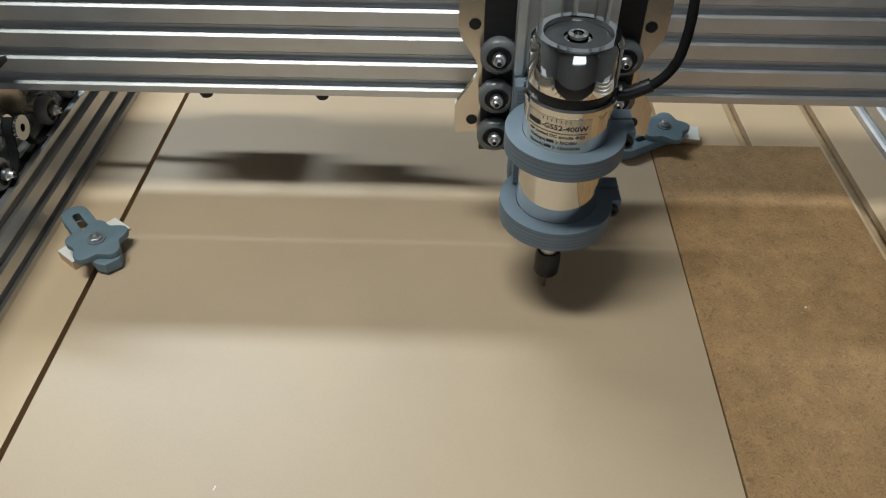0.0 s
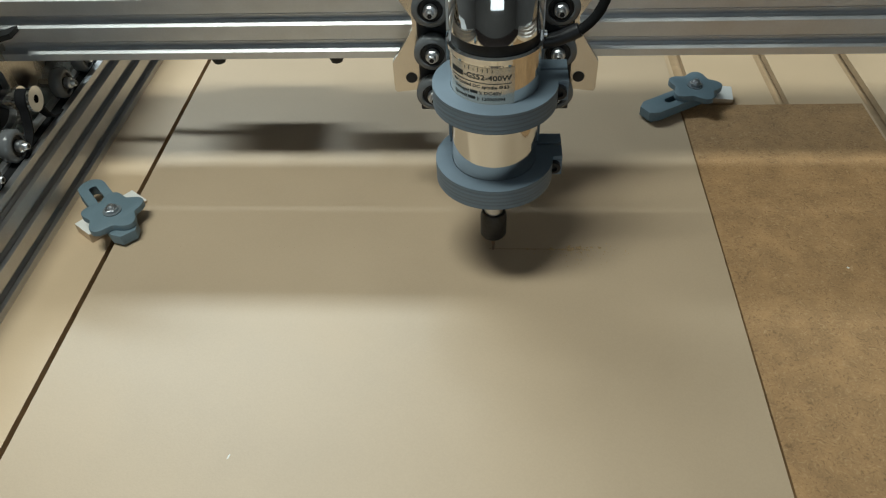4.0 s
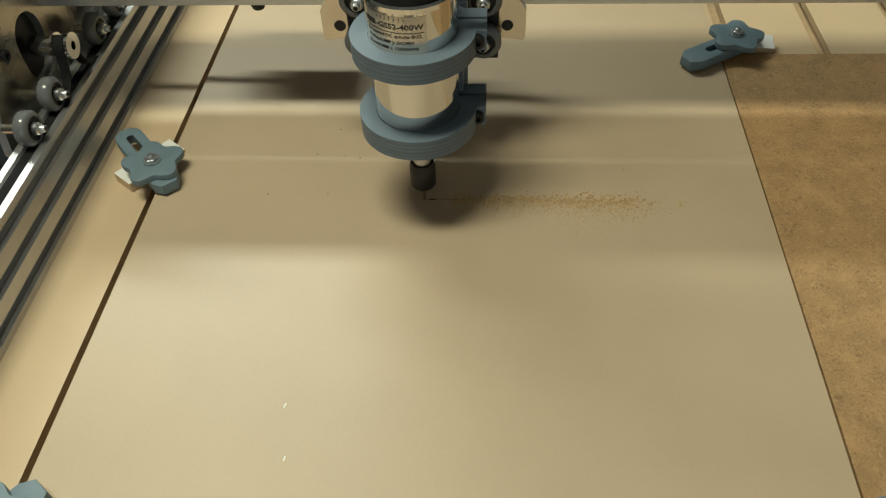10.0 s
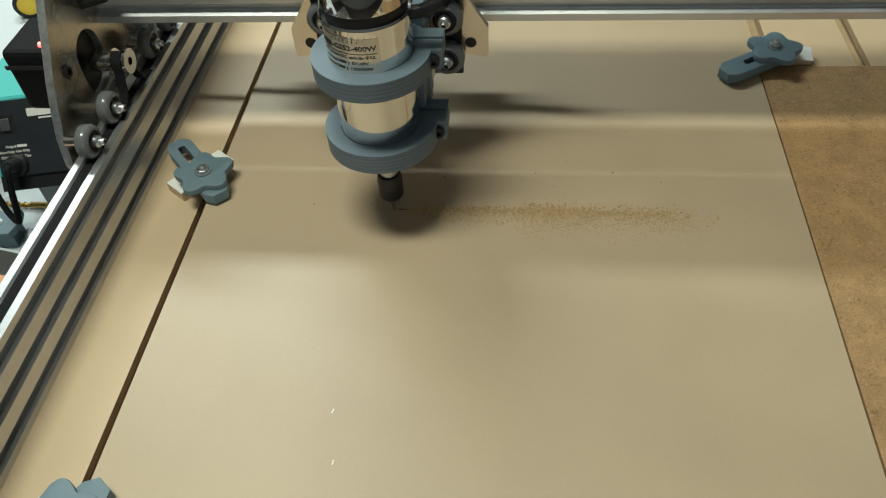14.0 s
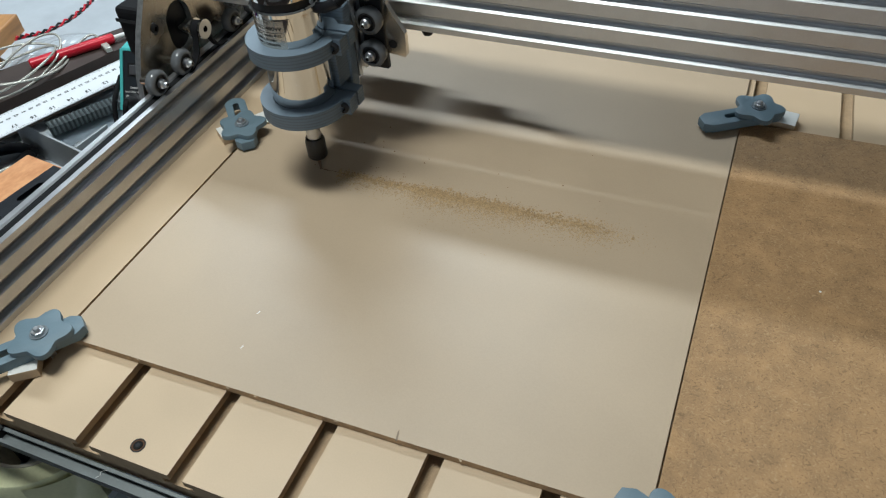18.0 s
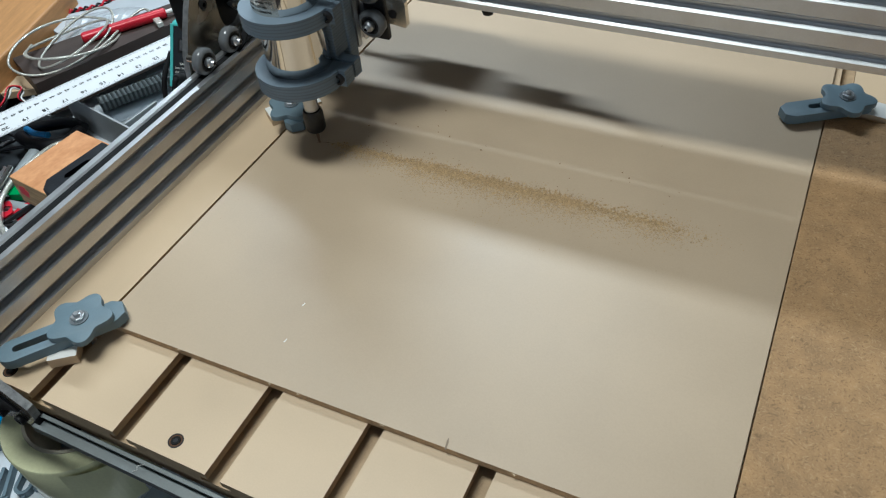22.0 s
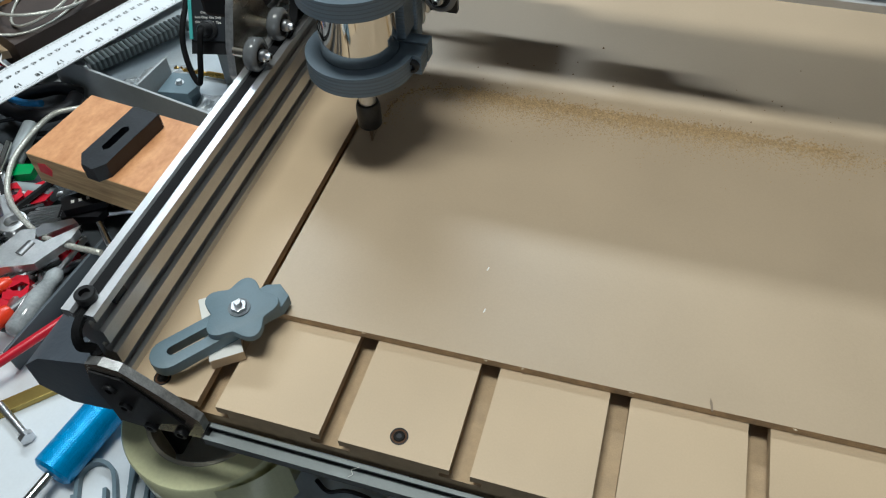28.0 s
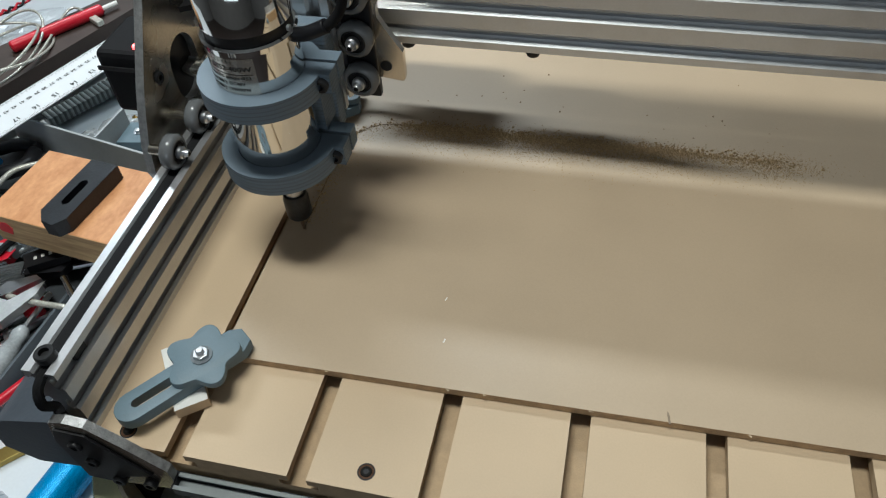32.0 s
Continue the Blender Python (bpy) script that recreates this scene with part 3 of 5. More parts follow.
# motor outside the plate
motor = part("motor", box(-0.0450, PX - 0.0062, 0.2715, 0.3195, 0.0650, 0.1150, 0.004), mat("motor_black", (0.010, 0.010, 0.011), 0.65, var=0.2, scale=90, bump=0.05, spec=0.1), gantry, "black stepper motor")
part("motor_flange", box(-0.0120, PX - 0.0061, 0.2700, 0.3205, 0.0640, 0.1165, 0.002), BLACKM, motor)
part("motor_rib", box(-0.0452, -0.0122, 0.2702, 0.2716, 0.1010, 0.1040), BLACKM, motor)
GLOW = bpy.data.materials.new("red_led")
GLOW.use_nodes = True
GLOW.node_tree.nodes["Principled BSDF"].inputs["Emission Color"].default_value = (1, 0.03, 0.03, 1)
GLOW.node_tree.nodes["Principled BSDF"].inputs["Emission Strength"].default_value = 6
part("indicator_light", lathe([(0.0019, 0), (0.0019, 0.0016), (0.0013, 0.0028), (0.0001, 0.0033)], 12, pose(-0.0165, 0.2790, 0.1149)), GLOW, gantry, "small glowing red indicator")
part("limit_bracket", prism([(0, 0), (0.030, 0.008), (0.030, 0.012), (0.004, 0.005), (0.001, 0.030), (-0.003, 0.030)], 0, 0.012, Matrix(((1, 0, 0, -0.006), (0, 0, -1, GY0 - 0.0005), (0, 1, 0, 0.121), (0, 0, 0, 1)))), BLACKM, gantry, "dark angle bracket on the beam")
cap_screw((-0.0034, GY0 - 0.0002, 0.1135), (0, -1, 0), 0.0026, 0.0026, gantry, ZINC)

# ---- spindle carriage (origin on the cutter's axis, z of the bed) ----
car = thing("spindle_carriage", "router spindle carriage with chrome spindle in grey printed clamps", "spindle carriage")
smooth(part("cutter", lathe([(0.0001, 0.0035), (0.0006, 0.0036), (0.0012, 0.010), (0.0016, 0.014), (0.0016, 0.024)], 14), mat("carbide", (0.35, 0.25, 0.17), 0.3, 0.8, scale=200), car, "thin end mill"))
smooth(part("collet_nut", lathe([(0.0045, 0.0208), (0.0075, 0.0208), (0.0088, 0.0228), (0.0088, 0.0378), (0.0078, 0.0415), (0.006, 0.0418)], 36), mat("black_nut", (0.012, 0.012, 0.012), 0.45, 0.0, var=0.3, scale=400, bump=0.3), car, "black collet nut"))
smooth(part("shaft", lathe([(0.0062, 0.0420), (0.0062, 0.062), (0.0100, 0.0625), (0.0100, 0.068)], 28), STEEL, car))
smooth(part("spindle_body", lathe([(0.0235, 0.0665), (0.0258, 0.0685), (0.0260, 0.070), (0.0260, 0.1655)], 72), CHROME, car, "polished steel spindle body"))
smooth(part("seam_ring", lathe([(0.0255, 0.1655), (0.0272, 0.1660), (0.0274, 0.1690), (0.0262, 0.1702), (0.0250, 0.1702)], 64), CHROME, car))
smooth(part("seam_gap", lathe([(0.0248, 0.1700), (0.0248, 0.1765)], 48), BLACKM, car))
smooth(part("spindle_cap", lathe([(0.0250, 0.1760), (0.0258, 0.1765), (0.0258, 0.2010), (0.0235, 0.2045), (0.0195, 0.2045), (0.0190, 0.2010), (0.0060, 0.2005), (0.0055, 0.2035), (0.0030, 0.2040), (0.0028, 0.2010), (0.0001, 0.2010)], 72, cap=False), CHROME, car, "polished cap with a recessed vent"))
smooth(part("cap_vent", lathe([(0.0188, 0.2014), (0.0080, 0.2016)], 40, cap=False), mat("cap_grey", (0.10, 0.105, 0.11), 0.3, 0.6, var=0.15, scale=60), car))
part("cap_screw", lathe([(0.0018, 0.0), (0.0018, 0.0016)], 12, pose(0.0262, -0.006, 0.1735, 0, 90, 0)), ZINC, car)


def clamp_ring(z0, z1):
    """A split ring: its ears, with the pinch screw, stand off behind the middle on one side."""
    n, R, r, e = 56, 0.0366, 0.0262, 0.0120
    loop = []
    for k in range(n + 1):
        a = radians(39.0 + (357.6 - 39.0) * k / n)
        loop.append((R * math.cos(a), R * math.sin(a)))
    loop += [(0.0425, e - 0.0135), (0.0425, e - 0.0013)]
    for k in range(n + 1):
        a = radians(24.4 - 354.0 * k / n)
        loop.append((r * math.cos(a), r * math.sin(a)))
    loop += [(0.0425, e + 0.0013), (0.0425, e + 0.0110)]
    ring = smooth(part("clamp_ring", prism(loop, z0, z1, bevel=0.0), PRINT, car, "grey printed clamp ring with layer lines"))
    cap_screw((0.0372, e - 0.0130, 0.5 * (z0 + z1)), (0, -1, 0), 0.0044, 0.0042, ring)
    return ring


clamp_ring(0.0736, 0.0876)
clamp_ring(0.1283, 0.1412)
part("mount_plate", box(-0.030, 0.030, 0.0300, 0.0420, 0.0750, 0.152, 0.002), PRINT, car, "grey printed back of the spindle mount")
for s in (-1, 1):
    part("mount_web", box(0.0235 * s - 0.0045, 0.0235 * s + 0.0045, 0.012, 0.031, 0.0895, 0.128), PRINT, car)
# vertical profile and its rollers
m = Matrix(((0, 1, 0, -0.030), (1, 0, 0, 0.043), (0, 0, 1, 0.082), (0, 0, 0, 1)))
extrusion("lift_profile", 3, 0.25, m, car, "upright grooved aluminium profile")
for s in (-1, 1):
    for z in (0.1005, 0.1305, 0.1605, 0.30):
        v_wheel(car, (0.0398 * s, 0.0530, z), "y")
part("wheel_plate", box(-0.0500, 0.0500, 0.0585, 0.0640, 0.083, 0.33, 0.001), BLACKM, car, "black plate behind the rollers")
lobe = [(0.0480, 0.118), (0.0500, 0.098), (0.0660, 0.096), (0.0675, 0.098), (0.0675, 0.118), (0.0580, 0.133), (0.0530, 0.142), (0.0530, 0.150), (0.0640, 0.168), (0.0660, 0.176), (0.0660, 0.215), (0.048, 0.215)]
mp = Matrix(((1, 0, 0, 0), (0, 0, -1, 0.0655), (0, 1, 0, 0), (0, 0, 0, 1)))
loop = lobe + [(-x, z) for x, z in reversed(lobe)]
loop = [p for k, p in enumerate(loop)]
bm = prism(loop, 0, 0.005, mp, holes=[circle(s * 0.0555, z, 0.0040, 20) for s in (-1, 1) for z in (0.1070, 0.178)])
part("carriage_plate", bm, PLATE, car, "bare aluminium carriage plate with rounded lugs")
for s in (-1, 1):
    for z in (0.1070, 0.178):
        part("plate_bolt", lathe([(0.0038, -0.004), (0.0038, 0.003)], 20, Matrix(((1, 0, 0, 0.0555 * s), (0, 0, 1, 0.0640), (0, 1, 0, z), (0, 0, 0, 1)))), BLACKM, car)
# power cord
part("power_cord", tube([(0.0230, 0, 0.1655), (0.0320, 0, 0.1662), (0.0390, 0, 0.1690), (0.0480, 0, 0.1735), (0.0556, 0, 0.1830), (0.0592, 0, 0.1970), (0.0597, 0.002, 0.2220), (0.0560, 0.012, 0.2700), (0.048, 0.03, 0.33)], 0.0029, 10), RUBBER, car, "black braided cable")
part("cord_boot", tube([(0.0235, 0, 0.1655), (0.0320, 0, 0.1662), (0.0390, 0, 0.1690), (0.0460, 0, 0.1725)], 0.0042, 12), BLACK, car)


hold_down(0.0796, 0.2558, -47.7, 85.7, "grey printed strap clamp with star knob at the sheet's rear corner", tail=0.0455, nose=0.0250)
spacer_block(0.0690, 0.2700, 53, 0.050, 0.020)
hold_down(0.0803, -0.0130, 52.4, -22, "grey printed strap clamp, long slotted tail, on the sheet corner", tail=0.047, nose=0.0290)
spacer_block(0.0675, -0.0198, -53.7, 0.048, 0.020)
hold_down(0.5290, 0.4222, 212.5, -136, "grey printed strap clamp with star knob by the fibreboard", tail=0.014, nose=0.0540, slot=(-0.006, 0, 0.0290, 0))
spacer_block(0.5400, 0.4340, -8, 0.050, 0.0215)
hold_down(0.5235, -0.0035, 160, 30, "grey printed strap clamp on the sheet's other front corner", tail=0.040, nose=0.034)

# printed label round the spindle
LABEL_R = 0.02612
lab = bmesh.new()
prev = None
for k in range(25):
    a = radians(-90 - 68 + 92 * k / 24)
    col = [lab.verts.new((LABEL_R * math.cos(a), LABEL_R * math.sin(a), z)) for z in (0.1412, 0.1640)]
    if prev:
        lab.faces.new((prev[0], col[0], col[1], prev[1])).smooth = True
    prev = col
label = part("maker_label", lab, CLEARLAB, car, "clear label with black print")


def round_text(body, size, z, a0, a1):
    """Flat lettering bent round the spindle between two angles."""
    cu = bpy.data.curves.new("print", "FONT")
    cu.body, cu.size, cu.align_x, cu.align_y, cu.resolution_u = body, size, "LEFT", "CENTER", 2
    cu.offset = size * 0.022
    tmp = bpy.data.objects.new("print", cu)
    scene.collection.objects.link(tmp)
    me = bpy.data.meshes.new_from_object(tmp.evaluated_get(bpy.context.evaluated_depsgraph_get()))
    bpy.data.objects.remove(tmp)
    bm = bmesh.new()
    bm.from_mesh(me)
    bmesh.ops.triangulate(bm, faces=bm.faces)
    bmesh.ops.subdivide_edges(bm, edges=[e for e in bm.edges if e.calc_length() > 0.0015], cuts=1)
    lo, hi = min(v.co.x for v in bm.verts), max(v.co.x for v in bm.verts)
    for v in bm.verts:
        a = radians(-90 + a0 + (a1 - a0) * (v.co.x - lo) / (hi - lo))
        v.co = Vector(((LABEL_R + 0.00012) * math.cos(a), (LABEL_R + 0.00012) * math.sin(a), z + v.co.y))
    part("print", bm, INK, label)


def round_bar(a0, a1, z0, z1):
    bm = bmesh.new()
    prev = None
    for k in range(13):
        a = radians(-90 + a0 + (a1 - a0) * k / 12)
        col = [bm.verts.new(((LABEL_R + 0.00014) * math.cos(a), (LABEL_R + 0.00014) * math.sin(a), z)) for z in (z0, z1)]
        if prev:
            bm.faces.new((prev[0], col[0], col[1], prev[1]))
        prev = col
    part("print_bar", bm, INK, label)


round_bar(-64, -43, 0.1562, 0.1592)
round_text("-GS52-400W", 0.0044, 0.1577, -41, 20)
round_bar(-64, 20, 0.1541, 0.1545)
round_text("Air cooled DC spindle \u03a652", 0.0027, 0.1520, -60, 17)
round_text("Voltage(", 0.0027, 0.1482, -58, -33)
round_bar(-32, -22, 0.1474, 0.1491)
round_text("): DC48V", 0.0027, 0.1482, -20, 8)
round_text("Speed(", 0.0027, 0.1444, -58, -36)
round_bar(-35, -25, 0.1436, 0.1453)
round_text("): 12000RPM", 0.0027, 0.1444, -23, 12)
for k in range(7):
    round_bar(-40 + 6 * k, -39.2 + 6 * k, 0.1612, 0.1628 + 0.0008 * (k % 2))
# belt end and rail end fittings
fit_ = thing("rail_end_plate", "sawn aluminium gusset plate bolted at the rail end", "bracket")
loop = [(0.0203, 0.0315), (0.0300, 0.0345), (0.0424, 0.0332), (0.0600, 0.0170), (0.0800, -0.0042), (0.0800, -0.0150), (0.0754, -0.0273), (0.0389, -0.0329), (0.0189, -0.0334), (0.0160, 0.0140)]
bm = prism(loop, 0.0705, 0.0760, Matrix(((1, 0, 0, 0), (0, 0, -1, 0), (0, 1, 0, 0), (0, 0, 0, 1))))
for f in bm.faces:
    f.normal_update()
    f.material_index = 0 if abs(f.normal.y) > 0.7 else 1
part("gusset", bm, [PLATE, SAWN], fit_)
part("dark_facing", prism([(0.0215, 0.0265), (0.0410, 0.0255), (0.0690, -0.0110), (0.0490, -0.0195), (0.0350, -0.0305), (0.0200, -0.0300), (0.0172, 0.0120)], 0.0762, 0.0775, Matrix(((1, 0, 0, 0), (0, 0, -1, 0), (0, 1, 0, 0), (0, 0, 0, 1)))), BLACKM, fit_)
for x, z in ((0.0427, -0.0255), (0.0636, -0.0231), (0.0300, 0.0120), (0.0330, -0.0060)):
    cap_screw((x, -0.0762, z), (0, -1, 0), 0.0042, 0.0036, fit_)
foot = thing("corner_foot", "dark grey printed foot under the rail end", "foot")
smooth(part("foot_body", prism([(0.0180, 0.0200), (-0.0260, 0.0080), (-0.0420, -0.0060), (-0.0440, -0.0300), (-0.0250, -0.0420), (0.0050, -0.0380), (0.0180, -0.0200)], 0.0, 0.0600, Matrix(((1, 0, 0, 0), (0, 0, 1, -0.0700), (0, 1, 0, 0), (0, 0, 0, 1))), bevel=0.0015), mat("dark_print", (0.055, 0.065, 0.08), 0.5, var=0.1, scale=60, bump=0.2, bump_scale=300), foot), 30)
part("leg", box(-0.030, 0.010, -0.05, -0.02, -0.165, -0.039, 0.002), BLACK, foot)
tagged(cap_screw((0.0195, -0.0520, 0.0600), (0, 0, 1), 0.0058, 0.0050, None, name="belt_screw"), "black socket screw holding the belt end", "screw")
smooth(part("belt_tail", tube([(0.0195, -0.050, 0.0560), (0.0195, -0.066, 0.0530), (0.0195, -0.071, 0.0420), (0.0205, -0.0665, 0.0330), (0.024, -0.069, 0.030)], 0.0030, 8), RUBBER, foot))
part("slot_nut", box(0.0240, 0.0272, -0.0440, -0.0335, 0.0465, 0.0535, 0.0006), BLACKM, fit_)

# ---- bench and the clutter beside the machine ----
BENCH_Z = -0.168
WHITE_TOP = mat("white_bench", (0.70, 0.73, 0.76), 0.35, var=0.05, scale=10, bump=0.03)
BROWN = mat("dark_brown_board", (0.050, 0.034, 0.028), 0.55, var=0.2, scale=30, bump=0.1)
bench = tagged(part("bench", box(-1.1, 1.5, -0.110, 1.5, BENCH_Z - 0.018, BENCH_Z, 0.001), WHITE_TOP), "white laminate workbench top", "bench", kind="structure")
for x in (-1.04, 1.44):
    for y in (-0.05, 1.44):
        part("bench_leg", box(x - 0.03, x + 0.03, y - 0.03, y + 0.03, -0.8998, BENCH_Z - 0.0182, 0.003), BROWN, bench)
tagged(part("bench_edge", box(-1.1, 1.5, -0.1125, -0.1102, BENCH_Z - 0.018, BENCH_Z - 0.001), BROWN), "brown edge band of the bench", "edge band", kind="structure")
tagged(part("floor", box(-2.5, 3.0, -2.5, 3.0, -0.95, -0.90), mat("dark_floor", (0.06, 0.045, 0.04), 0.6, var=0.2, scale=4)), "dark workshop floor", "floor", kind="structure")
WALL = mat("grey_wall", (0.28, 0.275, 0.27), 0.8, var=0.06, scale=3)
for nm, b in (("wall_north", (-2.5, 3.0, 3.0, 3.1)), ("wall_west", (-2.6, -2.5, -2.5, 3.0)), ("wall_east", (3.0, 3.1, -2.5, 3.0))):
    tagged(part(nm, box(b[0], b[1], b[2], b[3], -0.95, 1.75), WALL), "plain grey workshop wall", "wall", kind="structure")
# unseen wall opening, added to hold the front fill
bm = bmesh.new()
for x0, x1, z0, z1 in ((-2.5, -0.25, -0.95, 1.75), (1.25, 3.0, -0.95, 1.75), (-0.25, 1.25, -0.95, 0.22), (-0.25, 1.25, 1.28, 1.75)):
    box(x0, x1, -2.6, -2.5, z0, z1, bm=bm)
tagged(part("wall_south", bm, WALL), "plain grey workshop wall with an opening added for the fill light", "wall", kind="structure")
# trim round the added opening, also out of view
bm = bmesh.new()
for x0, x1, z0, z1 in ((-0.249, -0.205, 0.221, 1.279), (1.205, 1.249, 0.221, 1.279), (-0.205, 1.205, 0.221, 0.262), (-0.205, 1.205, 1.238, 1.279)):
    box(x0, x1, -2.57, -2.53, z0, z1, bm=bm)
tagged(part("fill_trim", bm, WHITE), "white trim added round the fill light behind the camera", "window", kind="structure")
tagged(part("ceiling", box(-2.6, 3.1, -2.6, 3.1, 1.75, 1.85), mat("ceiling_paint", (0.6, 0.6, 0.58), 0.9, var=0.04, scale=3)), "plain pale ceiling", "ceiling", kind="structure")

# organiser tray
TRAYM = mat("grey_tray", (0.38, 0.40, 0.41), 0.45, var=0.12, scale=20, bump=0.05)
tray = thing("organiser_tray", "grey plastic organiser tray with dividers", "tray")
def wall_piece(a, b, z0, z1, th, parent, material, name):
    d = math.hypot(b[0] - a[0], b[1] - a[1])
    ob = part(name, box(0, d, -th / 2, th / 2, z0, z1, 0.0006), material, parent)
    ob.matrix_local = pose(a[0], a[1], 0, 0, 0, math.degrees(math.atan2(b[1] - a[1], b[0] - a[0])))
    return ob
wall_piece((-0.370, 0.3355), (-0.135, 0.2870), -0.167, -0.118, 0.003, tray, TRAYM, "long_wall")
wall_piece((-0.241, 0.311), (-0.236, 0.364), -0.166, -0.118, 0.0028, tray, TRAYM, "divider")
wall_piece((-0.135, 0.2870), (-0.100, 0.470), -0.167, -0.118, 0.003, tray, TRAYM, "side_wall")
part("tray_floor", prism([(-0.38, 0.338), (-0.135, 0.287), (-0.10, 0.47), (-0.34, 0.53)], -0.1675, -0.1655), mat("tray_floor_grey", (0.55, 0.60, 0.64), 0.35, var=0.1, scale=20), tray)

toolbin = thing("tool_bin", "shallow black bin full of hand tools", "bin")
part("bin_floor", prism([(-0.52, 0.02), (-0.155, 0.02), (-0.150, 0.280), (-0.40, 0.335), (-0.52, 0.33)], -0.1677, -0.1657), mat("bin_black", (0.035, 0.04, 0.045), 0.5, var=0.2, scale=40), toolbin)
wall_piece((-0.178, -0.010), (-0.168, 0.130), -0.167, -0.139, 0.003, toolbin, mat("bin_grey", (0.07, 0.085, 0.10), 0.45), "bin_wall")

# wood block with a step clamp on it
PLY = mat("orange_wood", (0.62, 0.265, 0.10), 0.5, var=0.2, scale=55, bump=0.35, bump_scale=260, stretch=(1, 0.55, 1), second=(0.72, 0.37, 0.17))
CHIP = mat("sawn_wood_side", (0.44, 0.28, 0.13), 0.8, var=0.3, scale=60, bump=0.4, bump_scale=250, stretch=(0.25, 0.25, 3), second=(0.60, 0.42, 0.22))
bm = box(-0.0850, 0.0850, -0.0460, 0.0460, -0.036, 0, 0.001)
for f in bm.faces:
    f.normal_update()
    f.material_index = 0 if f.normal.z > 0.7 else 1
ob = part("wood_block", bm, [PLY, CHIP])
ob.matrix_world = pose(-0.1635, 0.1943, -0.0850, 0, 0, -7)
prop = part("dark_crate", box(-0.075, 0.080, -0.020, 0.040, -0.0455, 0, 0.002), BROWN)
prop.matrix_world = pose(-0.1635, 0.1943, -0.1212, 0, 0, -7)
tagged(prop, "low dark crate under the wood block", "crate")
st = part("red_sticker", prism([(-0.0095, -0.006), (0.004, -0.008), (0.0085, 0.001), (0.003, 0.0075), (-0.007, 0.005)], 0, 0.0005, Matrix(((1, 0, 0, -0.0680), (0, 0, -1, -0.0460), (0, 1, 0, -0.0150), (0, 0, 0, 1)))), mat("red_paint", (0.62, 0.02, 0.025), 0.45), ob, "torn red sticker")
tagged(ob, "block of orange varnished wood with rough sawn sides", "wood block")
step = thing("step_clamp", "black steel step clamp with a long slot on a wood block", "clamp", at=pose(-0.1638, 0.1884, -0.0848, 0, 0, -8.4))
sl = [(-0.0140, 0.0365), (0.0140, 0.0365), (0.0140, -0.0350), (0.0075, -0.0450), (-0.0055, -0.0450), (-0.0140, -0.0335)]
bm = prism(sl, 0.0, 0.0168, holes=[slot_loop(-0.0005, -0.0170, -0.0005, 0.0070, 0.0052, 12)], bevel=0.0010)
part("clamp_body", bm, mat("black_steel", (0.016, 0.018, 0.022), 0.42, var=0.3, scale=60, bump=0.15, spec=0.3), step)
for k in range(5):
    part("tooth", box(-0.0140, 0.0140, 0.0360, 0.0383, 0.0008 + 0.0032 * k, 0.0030 + 0.0032 * k), BLACKM, step)
# black sheet in the open slot stands for its shade
part("slot_shade", prism(slot_loop(-0.0005, -0.0170, -0.0005, 0.0070, 0.0054, 12), 0.0003, 0.0010), BLACK, step)

# steel rule with its figures
rule_dir = Vector((-0.366, -0.9306, 0)).normalized()
rule_n = Vector((0.9306, -0.366, 0))
rule = thing("steel_rule", "long white enamelled rule with black inch and centimetre figures", "ruler")
RW = mat("white_enamel", (0.78, 0.80, 0.82), 0.35, var=0.03, scale=20)
rm = Matrix(((rule_dir.x, rule_n.x, 0, -0.278), (rule_dir.y, rule_n.y, 0, 0.4236), (0, 0, 1, -0.1003), (0, 0, 0, 1)))
TEXTS = {}
def text_mesh(body, size):
    key = (body, size)
    if key not in TEXTS:
        cu = bpy.data.curves.new("figures", "FONT")
        cu.body, cu.size, cu.align_x, cu.align_y, cu.extrude = body, size, "CENTER", "CENTER", 0.0
        cu.offset = size * 0.025
        cu.resolution_u = 2
        tmp = bpy.data.objects.new("figures", cu)
        scene.collection.objects.link(tmp)
        me = bpy.data.meshes.new_from_object(tmp.evaluated_get(bpy.context.evaluated_depsgraph_get()))
        bpy.data.objects.remove(tmp)
        me.materials.clear()
        me.materials.append(INK)
        TEXTS[key] = me
    return TEXTS[key]
part("rule_blade", box(-0.30, 0.38, -0.0395, 0.0115, 0, 0.0010), RW, rule).matrix_local = rm
def on_rule(name, me, along, across):
    ob = new(name, me)
    ob.parent = rule
    ob.matrix_local = rm @ Matrix.Translation((along, across, 0.00125))
for inch in range(8, 25):
    on_rule("inch_figure", text_mesh(str(inch), 0.0090), (inch - 12) * 0.0254, 0.0)
for cm in range(24, 62):
    on_rule("centimetre_figure", text_mesh(str(cm), 0.0064), cm * 0.01 - 0.3048, -0.0215)
on_rule("maker_words", text_mesh("MADE IN U.S.A.", 0.0050), 0.2160, -0.0110)
bm = bmesh.new()
for k in range(-60, 330):
    a = k * 0.001
    ln = 0.006 if k % 10 == 0 else (0.0045 if k % 5 == 0 else 0.003)
    vs = [bm.verts.new((a + dx, -0.0385 + dy, 0.00122)) for dx, dy in ((-0.0001, 0), (0.0001, 0), (0.0001, ln), (-0.0001, ln))]
    bm.faces.new(vs)
for k in range(-110, 220):
    a = k * 0.0254 / 16
    ln = 0.0065 if k % 16 == 0 else (0.0048 if k % 4 == 0 else 0.003)
    vs = [bm.verts.new((a + dx, 0.0110 - dy, 0.00122)) for dx, dy in ((-0.00012, 0), (0.00012, 0), (0.00012, ln), (-0.00012, ln))]
    bm.faces.new(vs)
